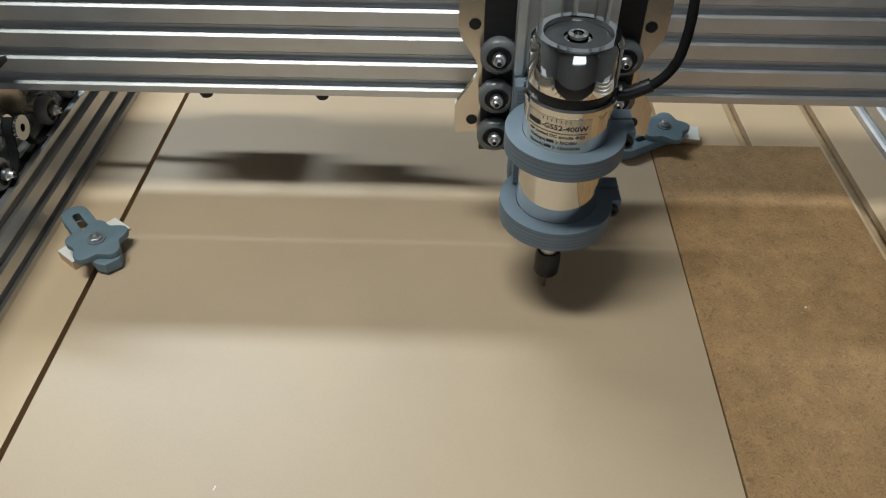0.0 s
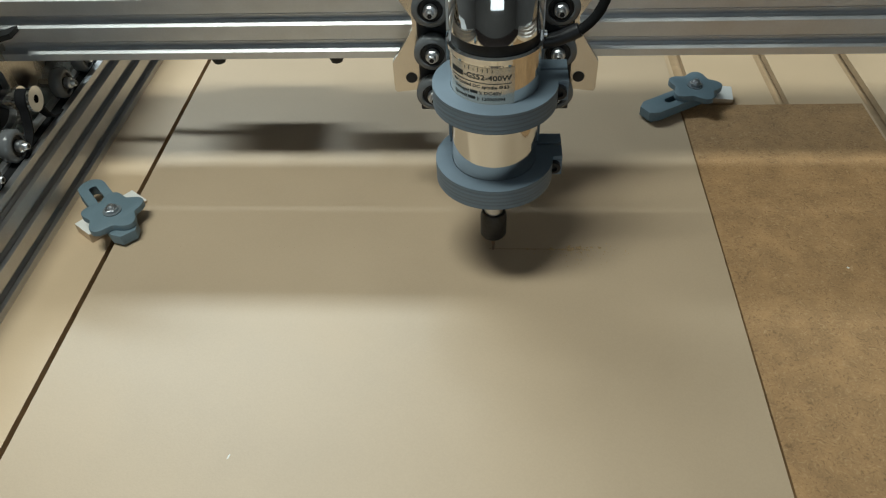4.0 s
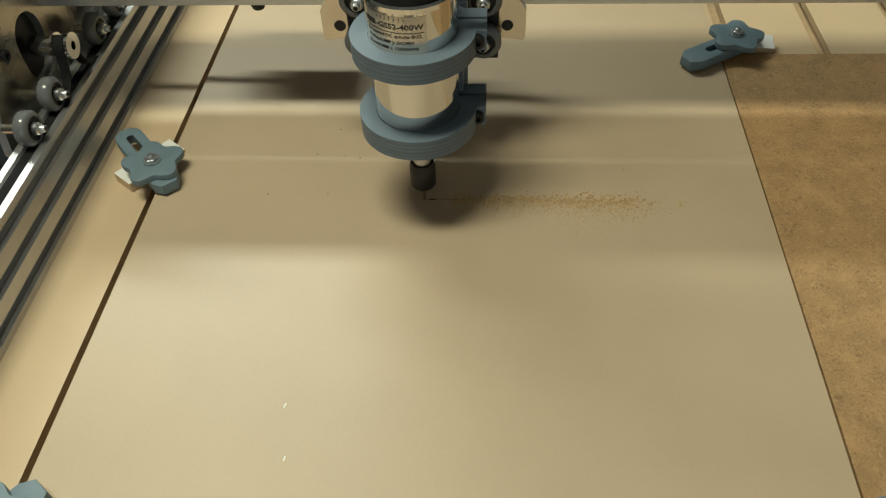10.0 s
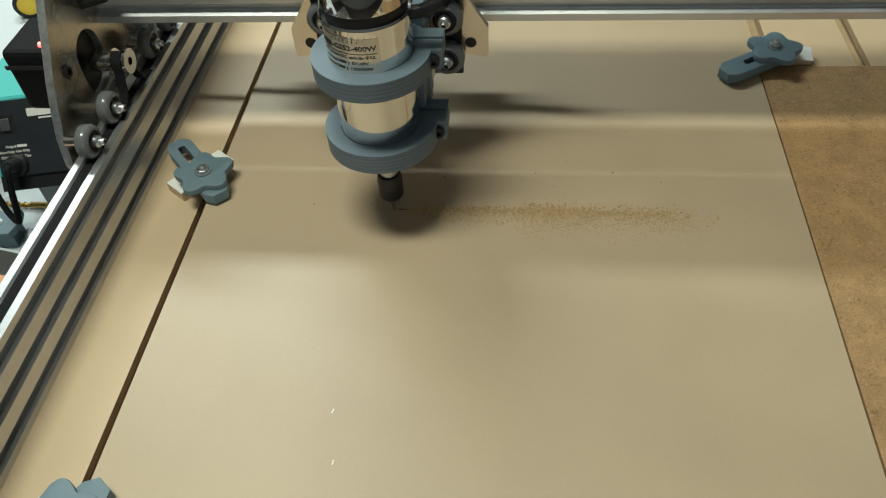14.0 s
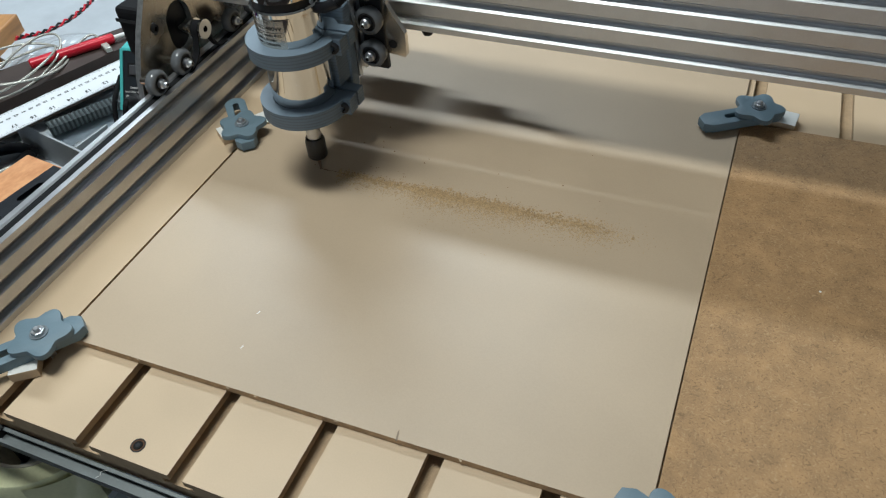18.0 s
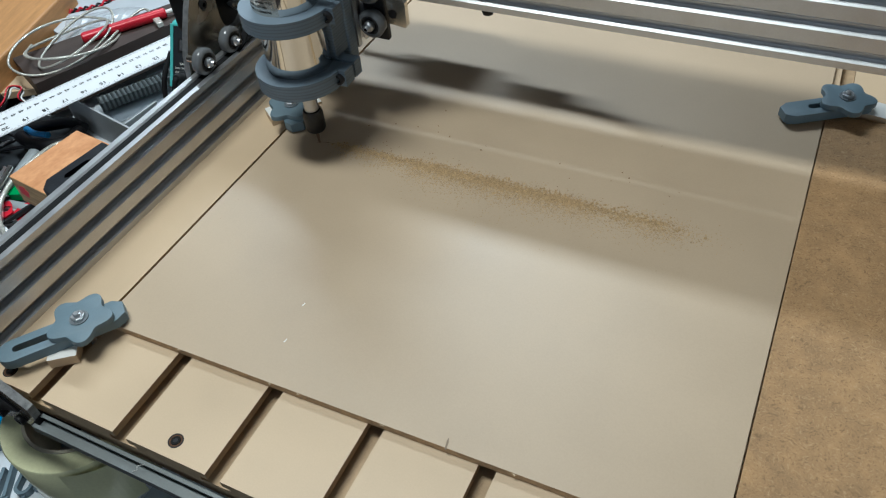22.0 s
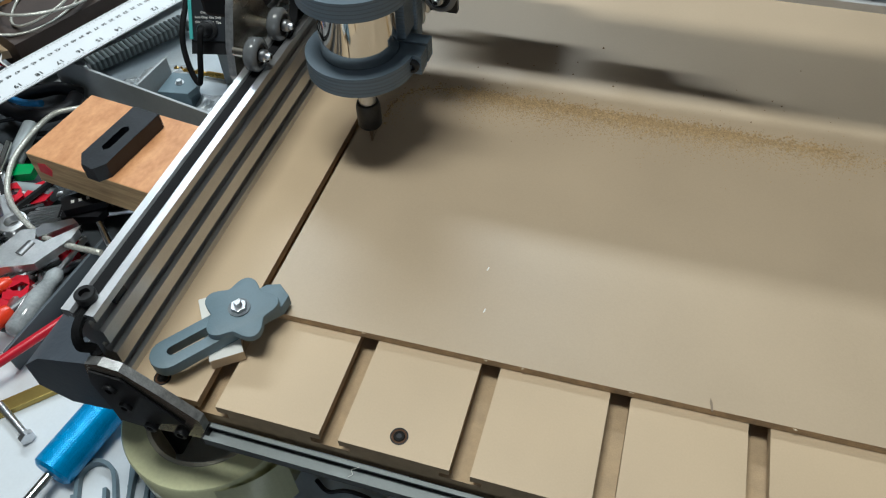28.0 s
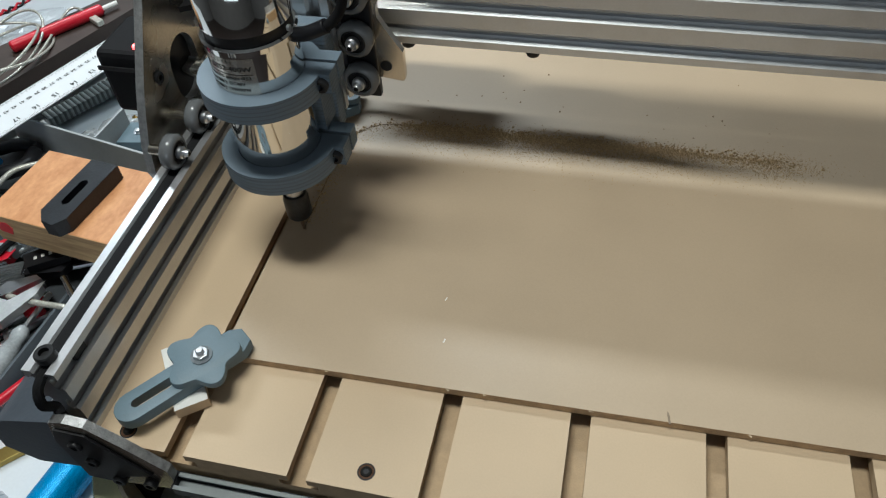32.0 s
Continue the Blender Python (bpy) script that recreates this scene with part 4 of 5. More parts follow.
tagged(part("graduations", bm, INK, rule), kind="stuff").matrix_local = rm

# pen, coil of cable, plank, boards
def pen(name, a, b, r, material, label, category, tip=None):
    th = thing(name, label, category)
    smooth(part("barrel", rod(a, b, r, 18, chamfer=r * 0.3), material, th))
    if tip:
        d = (Vector(b) - Vector(a)).normalized()
        smooth(part("tip", rod(b, Vector(b) + d * 0.02, r * 0.45, 12), tip, th))
    return th
REDP = mat("red_plastic", (0.55, 0.012, 0.03), 0.3, var=0.1, scale=40)
pen("red_marker", (-0.4080, 0.4235, -0.0938), (-0.340, 0.520, -0.0938), 0.0072, REDP, "red plastic marker lying on a dark board", "marker", WHITE)
tagged(part("dark_board", prism([(-0.480, 0.36), (-0.396, 0.322), (-0.3790, 0.3620), (-0.298, 0.567), (-0.345, 0.585)], -0.150, -0.1012), BROWN), "dark brown board under the rule", "board")
SHEET = mat("grey_plastic_sheet", (0.50, 0.53, 0.56), 0.3, var=0.1, scale=12, bump=0.1, bump_scale=60)
tagged(part("plastic_sheet", prism([(-0.66, 0.50), (-0.425, 0.430), (-0.360, 0.560), (-0.430, 0.640), (-0.50, 0.75), (-0.70, 0.75)], -0.1664, -0.1160), SHEET), "pale grey plastic case", "case")
PLANK = mat("plank_wood", (0.46, 0.235, 0.085), 0.55, var=0.25, scale=18, bump=0.1, bump_scale=200, stretch=(6, 0.6, 6))
ob = part("wood_plank", box(-0.0700, 0.0700, -0.140, 0.140, -0.045, 0, 0.003), PLANK)
ob.matrix_world = pose(-0.5573, 0.3770, -0.0880, 0, 0, 17.2)
tagged(ob, "thick planed brown plank", "plank")
tagged(part("black_case", box(-0.70, -0.49, 0.20, 0.545, -0.1675, -0.1335, 0.003), BLACK), "black case under the plank", "case")
ob = part("mdf_offcut", box(-0.05, 0.05, -0.02, 0.02, -0.010, 0, 0.0005), BAR)
ob.matrix_world = pose(-0.478, 0.325, -0.1233, 0, 0, 35)
tagged(ob, "small tan MDF offcut", "offcut")
coil = thing("usb_cable", "coiled clear silvery usb cable", "cable")
SILVER = mat("clear_braid", (0.55, 0.54, 0.48), 0.25, 0.35, var=0.3, scale=500, bump=0.3, bump_scale=1200)
rng = random.Random(4)
keys = []
for k in range(42):
    a = radians(-150 + 30 * k)
    q = 1.0 - 0.16 * abs(math.sin(0.21 * k + 0.4)) - 0.004 * k
    keys.append((-0.416 + 0.056 * q * math.cos(a) + 0.008 * math.sin(0.33 * k), 0.414 + 0.086 * q * math.sin(a) + 0.010 * math.cos(0.27 * k), -0.091 + 0.010 * math.sin(0.7 * k)))
keys.append((-0.385, 0.515, -0.095))
keys.append((-0.350, 0.508, -0.097))
part("cord", tube(keys, 0.0017, 6, 5), SILVER, coil)
ob = part("plug", box(-0.012, 0.020, -0.0045, 0.0045, -0.002, 0.005, 0.001), SILVER, coil)
ob.matrix_local = pose(-0.345, 0.503, -0.0985, 0, 0, -30)
wire = thing("twisted_wire", "twisted red and black wire", "wire")
line = curve_points([(-0.530, 0.494, -0.1135), (-0.515, 0.511, -0.1135), (-0.492, 0.534, -0.1135), (-0.483, 0.579, -0.1135), (-0.488, 0.623, -0.1135), (-0.5015, 0.660, -0.1135), (-0.530, 0.705, -0.1135)], 16)
for s, mt in ((0, REDP), (1, BLACK)):
    pts = []
    for k in range(96):
        c = line[min(len(line) - 1, round(k * (len(line) - 1) / 95))]
        a = 0.75 * k + s * math.pi
        pts.append(c + Vector((0.0022 * math.cos(a), 0, 0.0022 * math.sin(a))))
    part("strand", tube(pts, 0.0017, 6, 2), mt, wire)
# tape measure far behind on the bench
reel = thing("tape_measure", "round yellow and black tape measure on the bench", "tape measure", at=pose(-0.402, 0.800, BENCH_Z + 0.0202, 90, 0, 20))
smooth(part("rim", lathe([(0.0145, -0.009), (0.020, -0.009), (0.020, 0.009), (0.0145, 0.009)], 36, cap=False), BLACK, reel, "black rubber rim"))
part("face", lathe([(0.0001, -0.008), (0.0150, -0.008), (0.0150, 0.008), (0.0001, 0.008)], 36, cap=False), mat("yellow_plastic", (0.72, 0.50, 0.03), 0.35, var=0.06, scale=40), reel)
# cable chain in the tray
chain = thing("cable_chain", "ribbed smoky plastic cable chain in the tray", "cable chain")
LINK = [mat("chain_dark", (0.06, 0.068, 0.068), 0.3, var=0.3, scale=60), mat("chain_smoky", (0.24, 0.265, 0.265), 0.25, var=0.25, scale=80)]
for k in range(42):
    p = Vector((-0.352, 0.368, -0.1530)).lerp(Vector((-0.286, 0.478, -0.1530)), k / 41)
    ob = part("link", box(-0.0016, 0.0016, -0.0105 + 0.0008 * (k % 2), 0.0105, -0.0065, 0.0070 - 0.0012 * (k % 2), 0.0004), LINK[k % 2], chain)
    ob.matrix_local = pose(p.x, p.y, p.z, 0, 0, 58)
tagged(part("thin_lead", tube([(-0.300, 0.342, -0.163), (-0.275, 0.352, -0.160), (-0.250, 0.352, -0.162)], 0.0016, 6), BLACK), "thin black lead in the tray", "cable")
FILM = mat("clear_film", (0.72, 0.76, 0.80), 0.25, var=0.05, scale=40)
FILM.node_tree.nodes["Principled BSDF"].inputs["Transmission Weight"].default_value = 0.45


def crumpled_bag(x, y, z, turn, w, h, rise, seed, label):
    """A thin film thrown into sharp folds, closed below."""
    n = 15
    bm = bmesh.new()
    tops, lows = [], []
    for i in range(n):
        for j in range(n):
            u, v = i / (n - 1) * 2 - 1, j / (n - 1) * 2 - 1
            fold = noise.turbulence((u * 1.3 + seed, v * 1.3, 0.7 * seed), 3, True)
            edge = max(0.0, 1 - max(abs(u), abs(v)) ** 3)
            px, py = w * u * (1 + 0.12 * math.sin(3 * v + seed)), h * v * (1 + 0.12 * math.cos(2.5 * u + seed))
            tops.append(bm.verts.new((px, py, 0.0008 + rise * edge * min(1.0, 0.15 + fold))))
            lows.append(bm.verts.new((px, py, 0.0)))
    for i in range(n - 1):
        for j in range(n - 1):
            k = [i * n + j, (i + 1) * n + j, (i + 1) * n + j + 1, i * n + j + 1]
            bm.faces.new([tops[q] for q in k])
            bm.faces.new([lows[q] for q in reversed(k)])
    rim = [i * n for i in range(n)] + [(n - 1) * n + j for j in range(1, n)] + [i * n + n - 1 for i in range(n - 2, -1, -1)] + [j for j in range(n - 2, 0, -1)]
    for a, b in zip(rim, rim[1:] + rim[:1]):
        bm.faces.new((tops[a], tops[b], lows[b], lows[a]))
    ob = part("clear_bag", bm, FILM)
    ob.matrix_world = pose(x, y, z, 0, 0, turn)
    return tagged(ob, label, "bag", "clear bags")


crumpled_bag(-0.262, 0.385, -0.1652, 30, 0.030, 0.020, 0.014, 1.3, "crumpled clear plastic bag in the tray")
crumpled_bag(-0.285, 0.355, -0.1652, -15, 0.022, 0.014, 0.012, 2.1, "crumpled clear plastic bag in the tray")
crumpled_bag(-0.178, 0.345, -0.1652, 12, 0.022, 0.026, 0.012, 3.7, "crumpled clear plastic bag in the tray")
crumpled_bag(-0.445, 0.470, -0.1158, 25, 0.050, 0.060, 0.013, 4.9, "crumpled clear plastic bag under the coiled cable")
ob = thing("printed_clamp", "spare grey printed clamp lying in the tray", "clamp", at=pose(-0.217, 0.3500, -0.1655, 0, 0, 8))
part("strap", prism([(-0.020, -0.018), (0.016, -0.018), (0.022, -0.004), (0.018, 0.018), (-0.016, 0.018)], 0.018, 0.026, bevel=0.0008), CLAMP, ob)
part("block", box(-0.014, 0.014, -0.012, 0.012, 0, 0.018, 0.0006), CLAMP, ob)
smooth(part("bolt", lathe([(0.0050, 0.0262), (0.0050, 0.0270), (0.0030, 0.0271), (0.0030, 0.0300), (0.0001, 0.0302)], 16), ZINC, ob))

# soldering station on a box in the tray
TEAL = mat("teal_case", (0.10, 0.46, 0.44), 0.4, var=0.05, scale=20)
SX, RUN, RISE = 0.115, 0.0434, 0.0603
station = thing("soldering_station", "teal soldering station with a sloping black front panel", "soldering station", at=pose(-0.1835, 0.3555, -0.0810, 0, 0, 12))
ACROSS = Matrix(((0, 0, 1, 0), (1, 0, 0, 0), (0, 1, 0, 0), (0, 0, 0, 1)))
case = smooth(part("case", prism([(0.002, 0), (0.118, 0), (0.120, 0.003), (0.120, RISE - 0.004), (0.116, RISE), (RUN + 0.002, RISE), (RUN, RISE - 0.002)], -0.004, SX, ACROSS, bevel=0.0008), TEAL, station))
part("base", prism([(-0.0085, -0.0118), (0.118, -0.0118), (0.118, -0.0002), (0.001, -0.0002)], -0.003, SX - 0.001, ACROSS, bevel=0.0008), BLACK, station, "black plastic base")
for k in range(7):
    part("vent_slit", box(-0.0046, -0.0038, 0.048 + 0.0085 * k, 0.052 + 0.0085 * k, 0.034, 0.055), BLACKM, case)
incline = math.atan2(RISE, RUN)
FACE = pose(0, 0, 0, math.degrees(incline), 0, 0)
def on_face(bm):
    bm.transform(FACE)
    return bm
part("front_panel", on_face(box(0.0, SX - 0.003, -0.0012, 0.0712, -0.001, 0.0018, 0.0006)), mat("panel_black", (0.012, 0.015, 0.020), 0.42, var=0.1, scale=60), station, "satin black front panel")
part("rim", on_face(box(-0.0040, -0.0002, 0.0005, 0.0740, -0.001, 0.0026, 0.0006)), TEAL, station)
part("top_lip", on_face(box(-0.0002, SX - 0.002, 0.0714, 0.0740, -0.001, 0.0026, 0.0006)), TEAL, station)
part("switch_recess", on_face(box(0.0060, 0.0225, 0.0405, 0.0575, 0.0016, 0.0021)), BLACKM, station)
part("switch", on_face(box(0.0095, 0.0190, 0.0430, 0.0550, 0.0020, 0.0046, 0.001)), mat("switch_grey", (0.06, 0.06, 0.065), 0.35), station)
for k, (words, bar) in enumerate((("Output For", (0.0205, 0.0295)), ("Iron Only, Use Only", None), ("Original            Tips", (0.0150, 0.0230)))):
    pm = text_mesh(words, 0.0034).copy()
    pm.materials.clear()
    pm.materials.append(PAPER)
    ob = new("panel_print", pm)
    ob.parent = station
    ob.matrix_local = FACE @ pose(0.0172, 0.0280 - 0.0050 * k, 0.0020)
    if bar:
        part("print_bar", on_face(box(bar[0], bar[1], 0.0268 - 0.0050 * k, 0.0292 - 0.0050 * k, 0.0016, 0.0021)), PAPER, station)
part("brand_bar", on_face(box(0.036, 0.072, 0.0545, 0.0620, 0.0016, 0.0021)), PAPER, station)
part("brand_bar", on_face(box(0.046, 0.064, 0.0515, 0.0530, 0.0016, 0.0021)), PAPER, station)
smooth(part("socket", on_face(lathe([(0.0105, 0.001), (0.0105, 0.006), (0.0080, 0.008), (0.0072, 0.008), (0.0066, 0.018), (0.0045, 0.022)], 24, Matrix.Translation((0.017, 0.0100, 0)))), BLACKM, station, "ribbed black plug in its socket"))
tip = FACE @ Vector((0.017, 0.0100, 0.021))
part("lead", tube([tip, tip + Vector((0, -0.006, -0.002)), (0.013, -0.022, 0.000), (0.007, -0.024, -0.026), (0.001, -0.022, -0.040), (-0.007, -0.015, -0.031), (-0.012, -0.005, -0.008), (-0.0110, 0.006, 0.012), (-0.0085, 0.030, 0.030)], 0.0031, 10), RUBBER, station, "black lead")
block = part("low_box", box(0.004, 0.108, 0.034, 0.112, 0, 0.0725, 0.002), TRAYM)
block.matrix_world = pose(-0.1835, 0.3555, -0.1655, 0, 0, 12)
tagged(block, "low grey plastic box carrying the soldering station", "box")

# gold twist drill lying in the tray
GOLD = mat("gold_coating", (0.42, 0.27, 0.07), 0.28, 1.0, var=0.1, scale=200)
bit = thing("twist_drill", "gold coated twist drill lying in the tray", "drill bit", at=pose(-0.2230, 0.3970, -0.1600, 0, 0, 0))
part("core", rod((-0.034, 0, 0), (0.034, 0, 0), 0.0018, 10), GOLD, bit)
for s in (0, math.pi):
    part("flute", tube([(-0.034 + 0.0017 * k, 0.0024 * math.cos(0.75 * k + s), 0.0024 * math.sin(0.75 * k + s)) for k in range(27)], 0.0012, 6, 2), GOLD, bit)
part("shank", rod((0.012, 0, 0), (0.033, 0, 0), 0.0034, 14), GOLD, bit)

# hand tools
def wrench(a, b, r, w):
    th = thing("spanner", "chromed combination spanner in the bin", "spanner")
    a, b = Vector(a), Vector(b)
    d = (b - a)
    m = Matrix.Translation(a) @ pose(0, 0, 0, 0, 0, math.degrees(math.atan2(d.y, d.x)))
    L = d.length
    part("shaft", box(r * 0.5, L - r * 0.9, -w, w, -0.0025, 0.0025, 0.001), SATIN, th).matrix_local = m
    smooth(part("ring_end", prism(circle(L, 0, r, 28), -0.0045, 0.0045, holes=[circle(L, 0, r * 0.62, 12)], bevel=0.0008), SATIN, th)).matrix_local = m
    jaw = [(r * math.cos(t), r * math.sin(t)) for t in [radians(40 + 280 * k / 20) for k in range(21)]]
    jaw += [(0.2 * r, -0.45 * r), (-0.3 * r, 0.0), (0.2 * r, 0.45 * r)]
    part("open_end", prism([(-x, y) for x, y in jaw], -0.004, 0.004), SATIN, th).matrix_local = m
    part("stamped_text_bar", box(L * 0.3, L * 0.62, -w * 0.4, w * 0.4, 0.0025, 0.0028), BLACKM, th).matrix_local = m
    return th
wrench((-0.352, 0.196, -0.142), (-0.265, 0.117, -0.142), 0.0135, 0.0062)
wrench((-0.330, 0.050, -0.158), (-0.282, 0.095, -0.156), 0.0110, 0.0050)
def adjustable(x, y, z, turn):
    th = thing("adjustable_wrench", "large chromed adjustable wrench in the bin", "wrench", at=pose(x, y, z, 0, 0, turn))
    body = [(-0.13, -0.010), (-0.02, -0.009), (0.004, -0.022), (0.040, -0.012), (0.050, -0.004), (0.018, -0.004), (0.012, 0.006), (0.016, 0.018), (0.006, 0.024), (-0.012, 0.016), (-0.03, 0.009), (-0.13, 0.010)]
    smooth(part("body", prism(body, -0.005, 0.005, bevel=0.0015), SATIN, th))
    part("jaw", prism([(0.016, 0.008), (0.052, 0.004), (0.050, 0.012), (0.026, 0.022), (0.016, 0.020)], -0.004, 0.004), STEEL, th)
    smooth(part("worm", rod((-0.004, -0.004, 0.002), (0.010, 0.004, 0.002), 0.0055, 14), STEEL, th))
adjustable(-0.2280, 0.0860, -0.1380, 52)
def driver(a, b, c, r, material, label):
    th = thing("screwdriver", label, "screwdriver", "screwdrivers in the bin")
    a, b, c = Vector(a), Vector(b), Vector(c)
    d = (b - a)
    m = Matrix.Translation(a) @ d.to_track_quat("Z", "Y").to_matrix().to_4x4()
    L = d.length
    smooth(part("handle", lathe([(r * 0.6, 0), (r, L * 0.06), (r, L * 0.6), (r * 0.7, L * 0.78), (r * 0.85, L * 0.9), (r * 0.55, L)], 16, m), material, th), 60)
    smooth(part("blade", rod(b, c, r * 0.28, 10), STEEL, th))
ORANGE = mat("orange_plastic", (0.74, 0.045, 0.012), 0.3, var=0.06, scale=40)
CLEAR = mat("clear_plastic", (0.34, 0.36, 0.37), 0.12, var=0.3, scale=60)
GREYP = mat("grey_plastic", (0.30, 0.33, 0.34), 0.4, var=0.1, scale=40)
BLUEP = mat("blue_plastic", (0.012, 0.06, 0.55), 0.3, var=0.1, scale=40)
GREEN = mat("green_plastic", (0.01, 0.28, 0.07), 0.35, var=0.1, scale=40)
driver((-0.222, -0.040, -0.142), (-0.203, 0.030, -0.142), (-0.194, 0.062, -0.144), 0.0105, ORANGE, "orange handled screwdriver in the bin")
driver((-0.188, 0.010, -0.146), (-0.190, 0.080, -0.144), (-0.196, 0.125, -0.152), 0.0095, CLEAR, "clear handled screwdriver in the bin")
driver((-0.260, 0.010, -0.148), (-0.226, 0.060, -0.146), (-0.212, 0.088, -0.150), 0.0085, ORANGE, "second orange handled screwdriver in the bin")
pen("red_pen", (-0.188, -0.034, -0.1440), (-0.148, 0.036, -0.1400), 0.0042, REDP, "slim red pen leaning beside the bin", "pen")
pen("blue_pen", (-0.405, 0.166, -0.1380), (-0.282, 0.1125, -0.1400), 0.0048, BLUEP, "blue ballpoint pen in the bin", "pen", STEEL)
pen("grey_tube", (-0.338, 0.246, -0.1400), (-0.322, 0.188, -0.1450), 0.0085, GREYP, "short grey plastic tube", "tube")
pen("grey_tube", (-0.310, 0.166, -0.1540), (-0.262, 0.172, -0.1540), 0.0085, GREYP, "short grey plastic tube", "tube")
pen("steel_rod", (-0.319, 0.168, -0.1360), (-0.330, 0.205, -0.1280), 0.0032, CHROME, "short bright steel rod", "rod")
pen("steel_rod", (-0.1830, 0.1380, -0.1390), (-0.1570, 0.1149, -0.1400), 0.0034, CHROME, "short bright steel rod", "rod")
for k, (x, y, z, t, L) in enumerate(((-0.388, 0.182, -0.146, 30, 0.015), (-0.374, 0.166, -0.146, -20, 0.017), (-0.362, 0.152, -0.148, 70, 0.014), (-0.395, 0.150, -0.150, 10, 0.014), (-0.330, 0.135, -0.150, 10, 0.012), (-0.300, 0.155, -0.152, 50, 0.010), (-0.216, 0.054, -0.150, 30, 0.011), (-0.275, 0.165, -0.154, 60, 0.011), (-0.205, 0.110, -0.154, 15, 0.010), (-0.228, 0.040, -0.152, 80, 0.012))):
    th = thing("red_clip", "red plastic spring clip in the bin", "clip", "red clips", at=pose(x, y, z, 8, -6, t))
    for s in (-1, 1):
        part("jaw", prism([(-L, 0.002), (-L * 0.2, 0.0035), (L * 0.5, 0.006), (L, 0.002), (L * 0.9, 0.009), (0, 0.012), (-L, 0.007)], -0.006, 0.006, Matrix.Diagonal((1, s, 1, 1)), bevel=0.0012), REDP, th)
    part("pin", rod((0, -0.006, 0), (0, 0.006, 0), 0.0022, 8), STEEL, th)
ob = part("green_clip", prism([(-0.010, -0.006), (0.008, -0.008), (0.011, 0.004), (-0.006, 0.008)], -0.005, 0.005, bevel=0.001), GREEN)
ob.matrix_world = pose(-0.3040, 0.1840, -0.146, 0, 0, 30)
tagged(ob, "small green plastic clip", "clip")
ob = part("green_clip", prism([(-0.010, -0.006), (0.008, -0.008), (0.011, 0.004), (-0.006, 0.008)], -0.005, 0.005, bevel=0.001), GREEN)
ob.matrix_world = pose(-0.158, 0.312, -0.158, 0, 0, 30)
tagged(ob, "small green plastic clip in the tray", "clip")
hexset = thing("hex_key_set", "folding set of black hex keys", "hex key set", at=pose(-0.212, 0.152, -0.1480, 0, 0, 20))
for k in range(2):
    part("holder", prism([(-0.022, -0.008), (0.016, -0.010), (0.022, 0.0), (0.014, 0.011), (-0.022, 0.009)], -0.004 + 0.011 * k, 0.005 + 0.011 * k, bevel=0.001), BLACK, hexset).matrix_local = pose(0.006 * k, 0.004 * k, 0, 0, 0, 18 * k)
for k in range(7):
    part("key", rod((-0.02, -0.009 + 0.003 * k, 0.004), (-0.075 - 0.004 * k, -0.02 + 0.005 * k, -0.006), 0.0013, 6), STEEL, hexset)
for k in range(4):
    part("size_mark", box(-0.014 + 0.007 * k, -0.011 + 0.007 * k, -0.002, 0.002, 0.0162, 0.0165), PAPER, hexset).matrix_local = pose(0.006, 0.004, 0, 0, 0, 18)
cord = part("braided_cord", tube([(-0.300, 0.285, -0.140), (-0.322, 0.262, -0.137), (-0.322, 0.215, -0.136), (-0.311, 0.176, -0.136), (-0.285, 0.140, -0.138), (-0.232, 0.1105, -0.138), (-0.195, 0.105, -0.138), (-0.160, 0.1057, -0.139)], 0.0030, 8), SILVER)
tagged(cord, "silvery braided cord with a metal ferrule", "cord")
pliers = thing("pliers", "pliers with black and blue curved handles", "pliers")
part("handle", tube([(-0.400, 0.272, -0.150), (-0.370, 0.262, -0.146), (-0.338, 0.262, -0.142), (-0.318, 0.280, -0.142), (-0.325, 0.305, -0.146)], 0.0085, 10), BLACK, pliers)
part("handle", tube([(-0.400, 0.290, -0.150), (-0.375, 0.300, -0.146), (-0.350, 0.312, -0.144), (-0.325, 0.312, -0.146)], 0.0075, 10), BLACK, pliers)
part("grip_inlay", tube([(-0.392, 0.279, -0.141), (-0.368, 0.272, -0.137), (-0.342, 0.273, -0.134)], 0.0040, 8), mat("light_blue_grip", (0.05, 0.25, 0.55), 0.35), pliers, "light blue grip inlay")
fan = thing("cooling_fan", "black square cooling fan", "fan", at=pose(-0.463, 0.250, -0.1280, 6, -8, 30))
part("housing", prism([(-0.04, -0.04), (0.04, -0.04), (0.04, 0.04), (-0.04, 0.04)], -0.012, 0.012, holes=[circle(0, 0, 0.036, 28)]), BLACK, fan)
smooth(part("hub", lathe([(0.013, -0.010), (0.013, 0.008), (0.011, 0.010)], 20), mat("fan_blue_black", (0.03, 0.045, 0.06), 0.4), fan))
for k in range(7):
    a = 360 * k / 7
    part("blade", box(0.012, 0.034, -0.009, 0.009, -0.001, 0.001), mat("fan_blue_black", (0.03, 0.045, 0.06), 0.4), fan).matrix_local = pose(0, 0, 0, 0, 0, a) @ pose(0, 0, 0, 28, 0, 0)
for x in (-0.0345, 0.0345):
    for y in (-0.0345, 0.0345):
        smooth(part("rivet", lathe([(0.0042, 0.0118), (0.0042, 0.0132), (0.0022, 0.0132), (0.0022, 0.0120)], 16, Matrix.Translation((x, y, 0))), ZINC, fan))
lead = thing("fan_lead", "thin red, black and white wires", "wire")
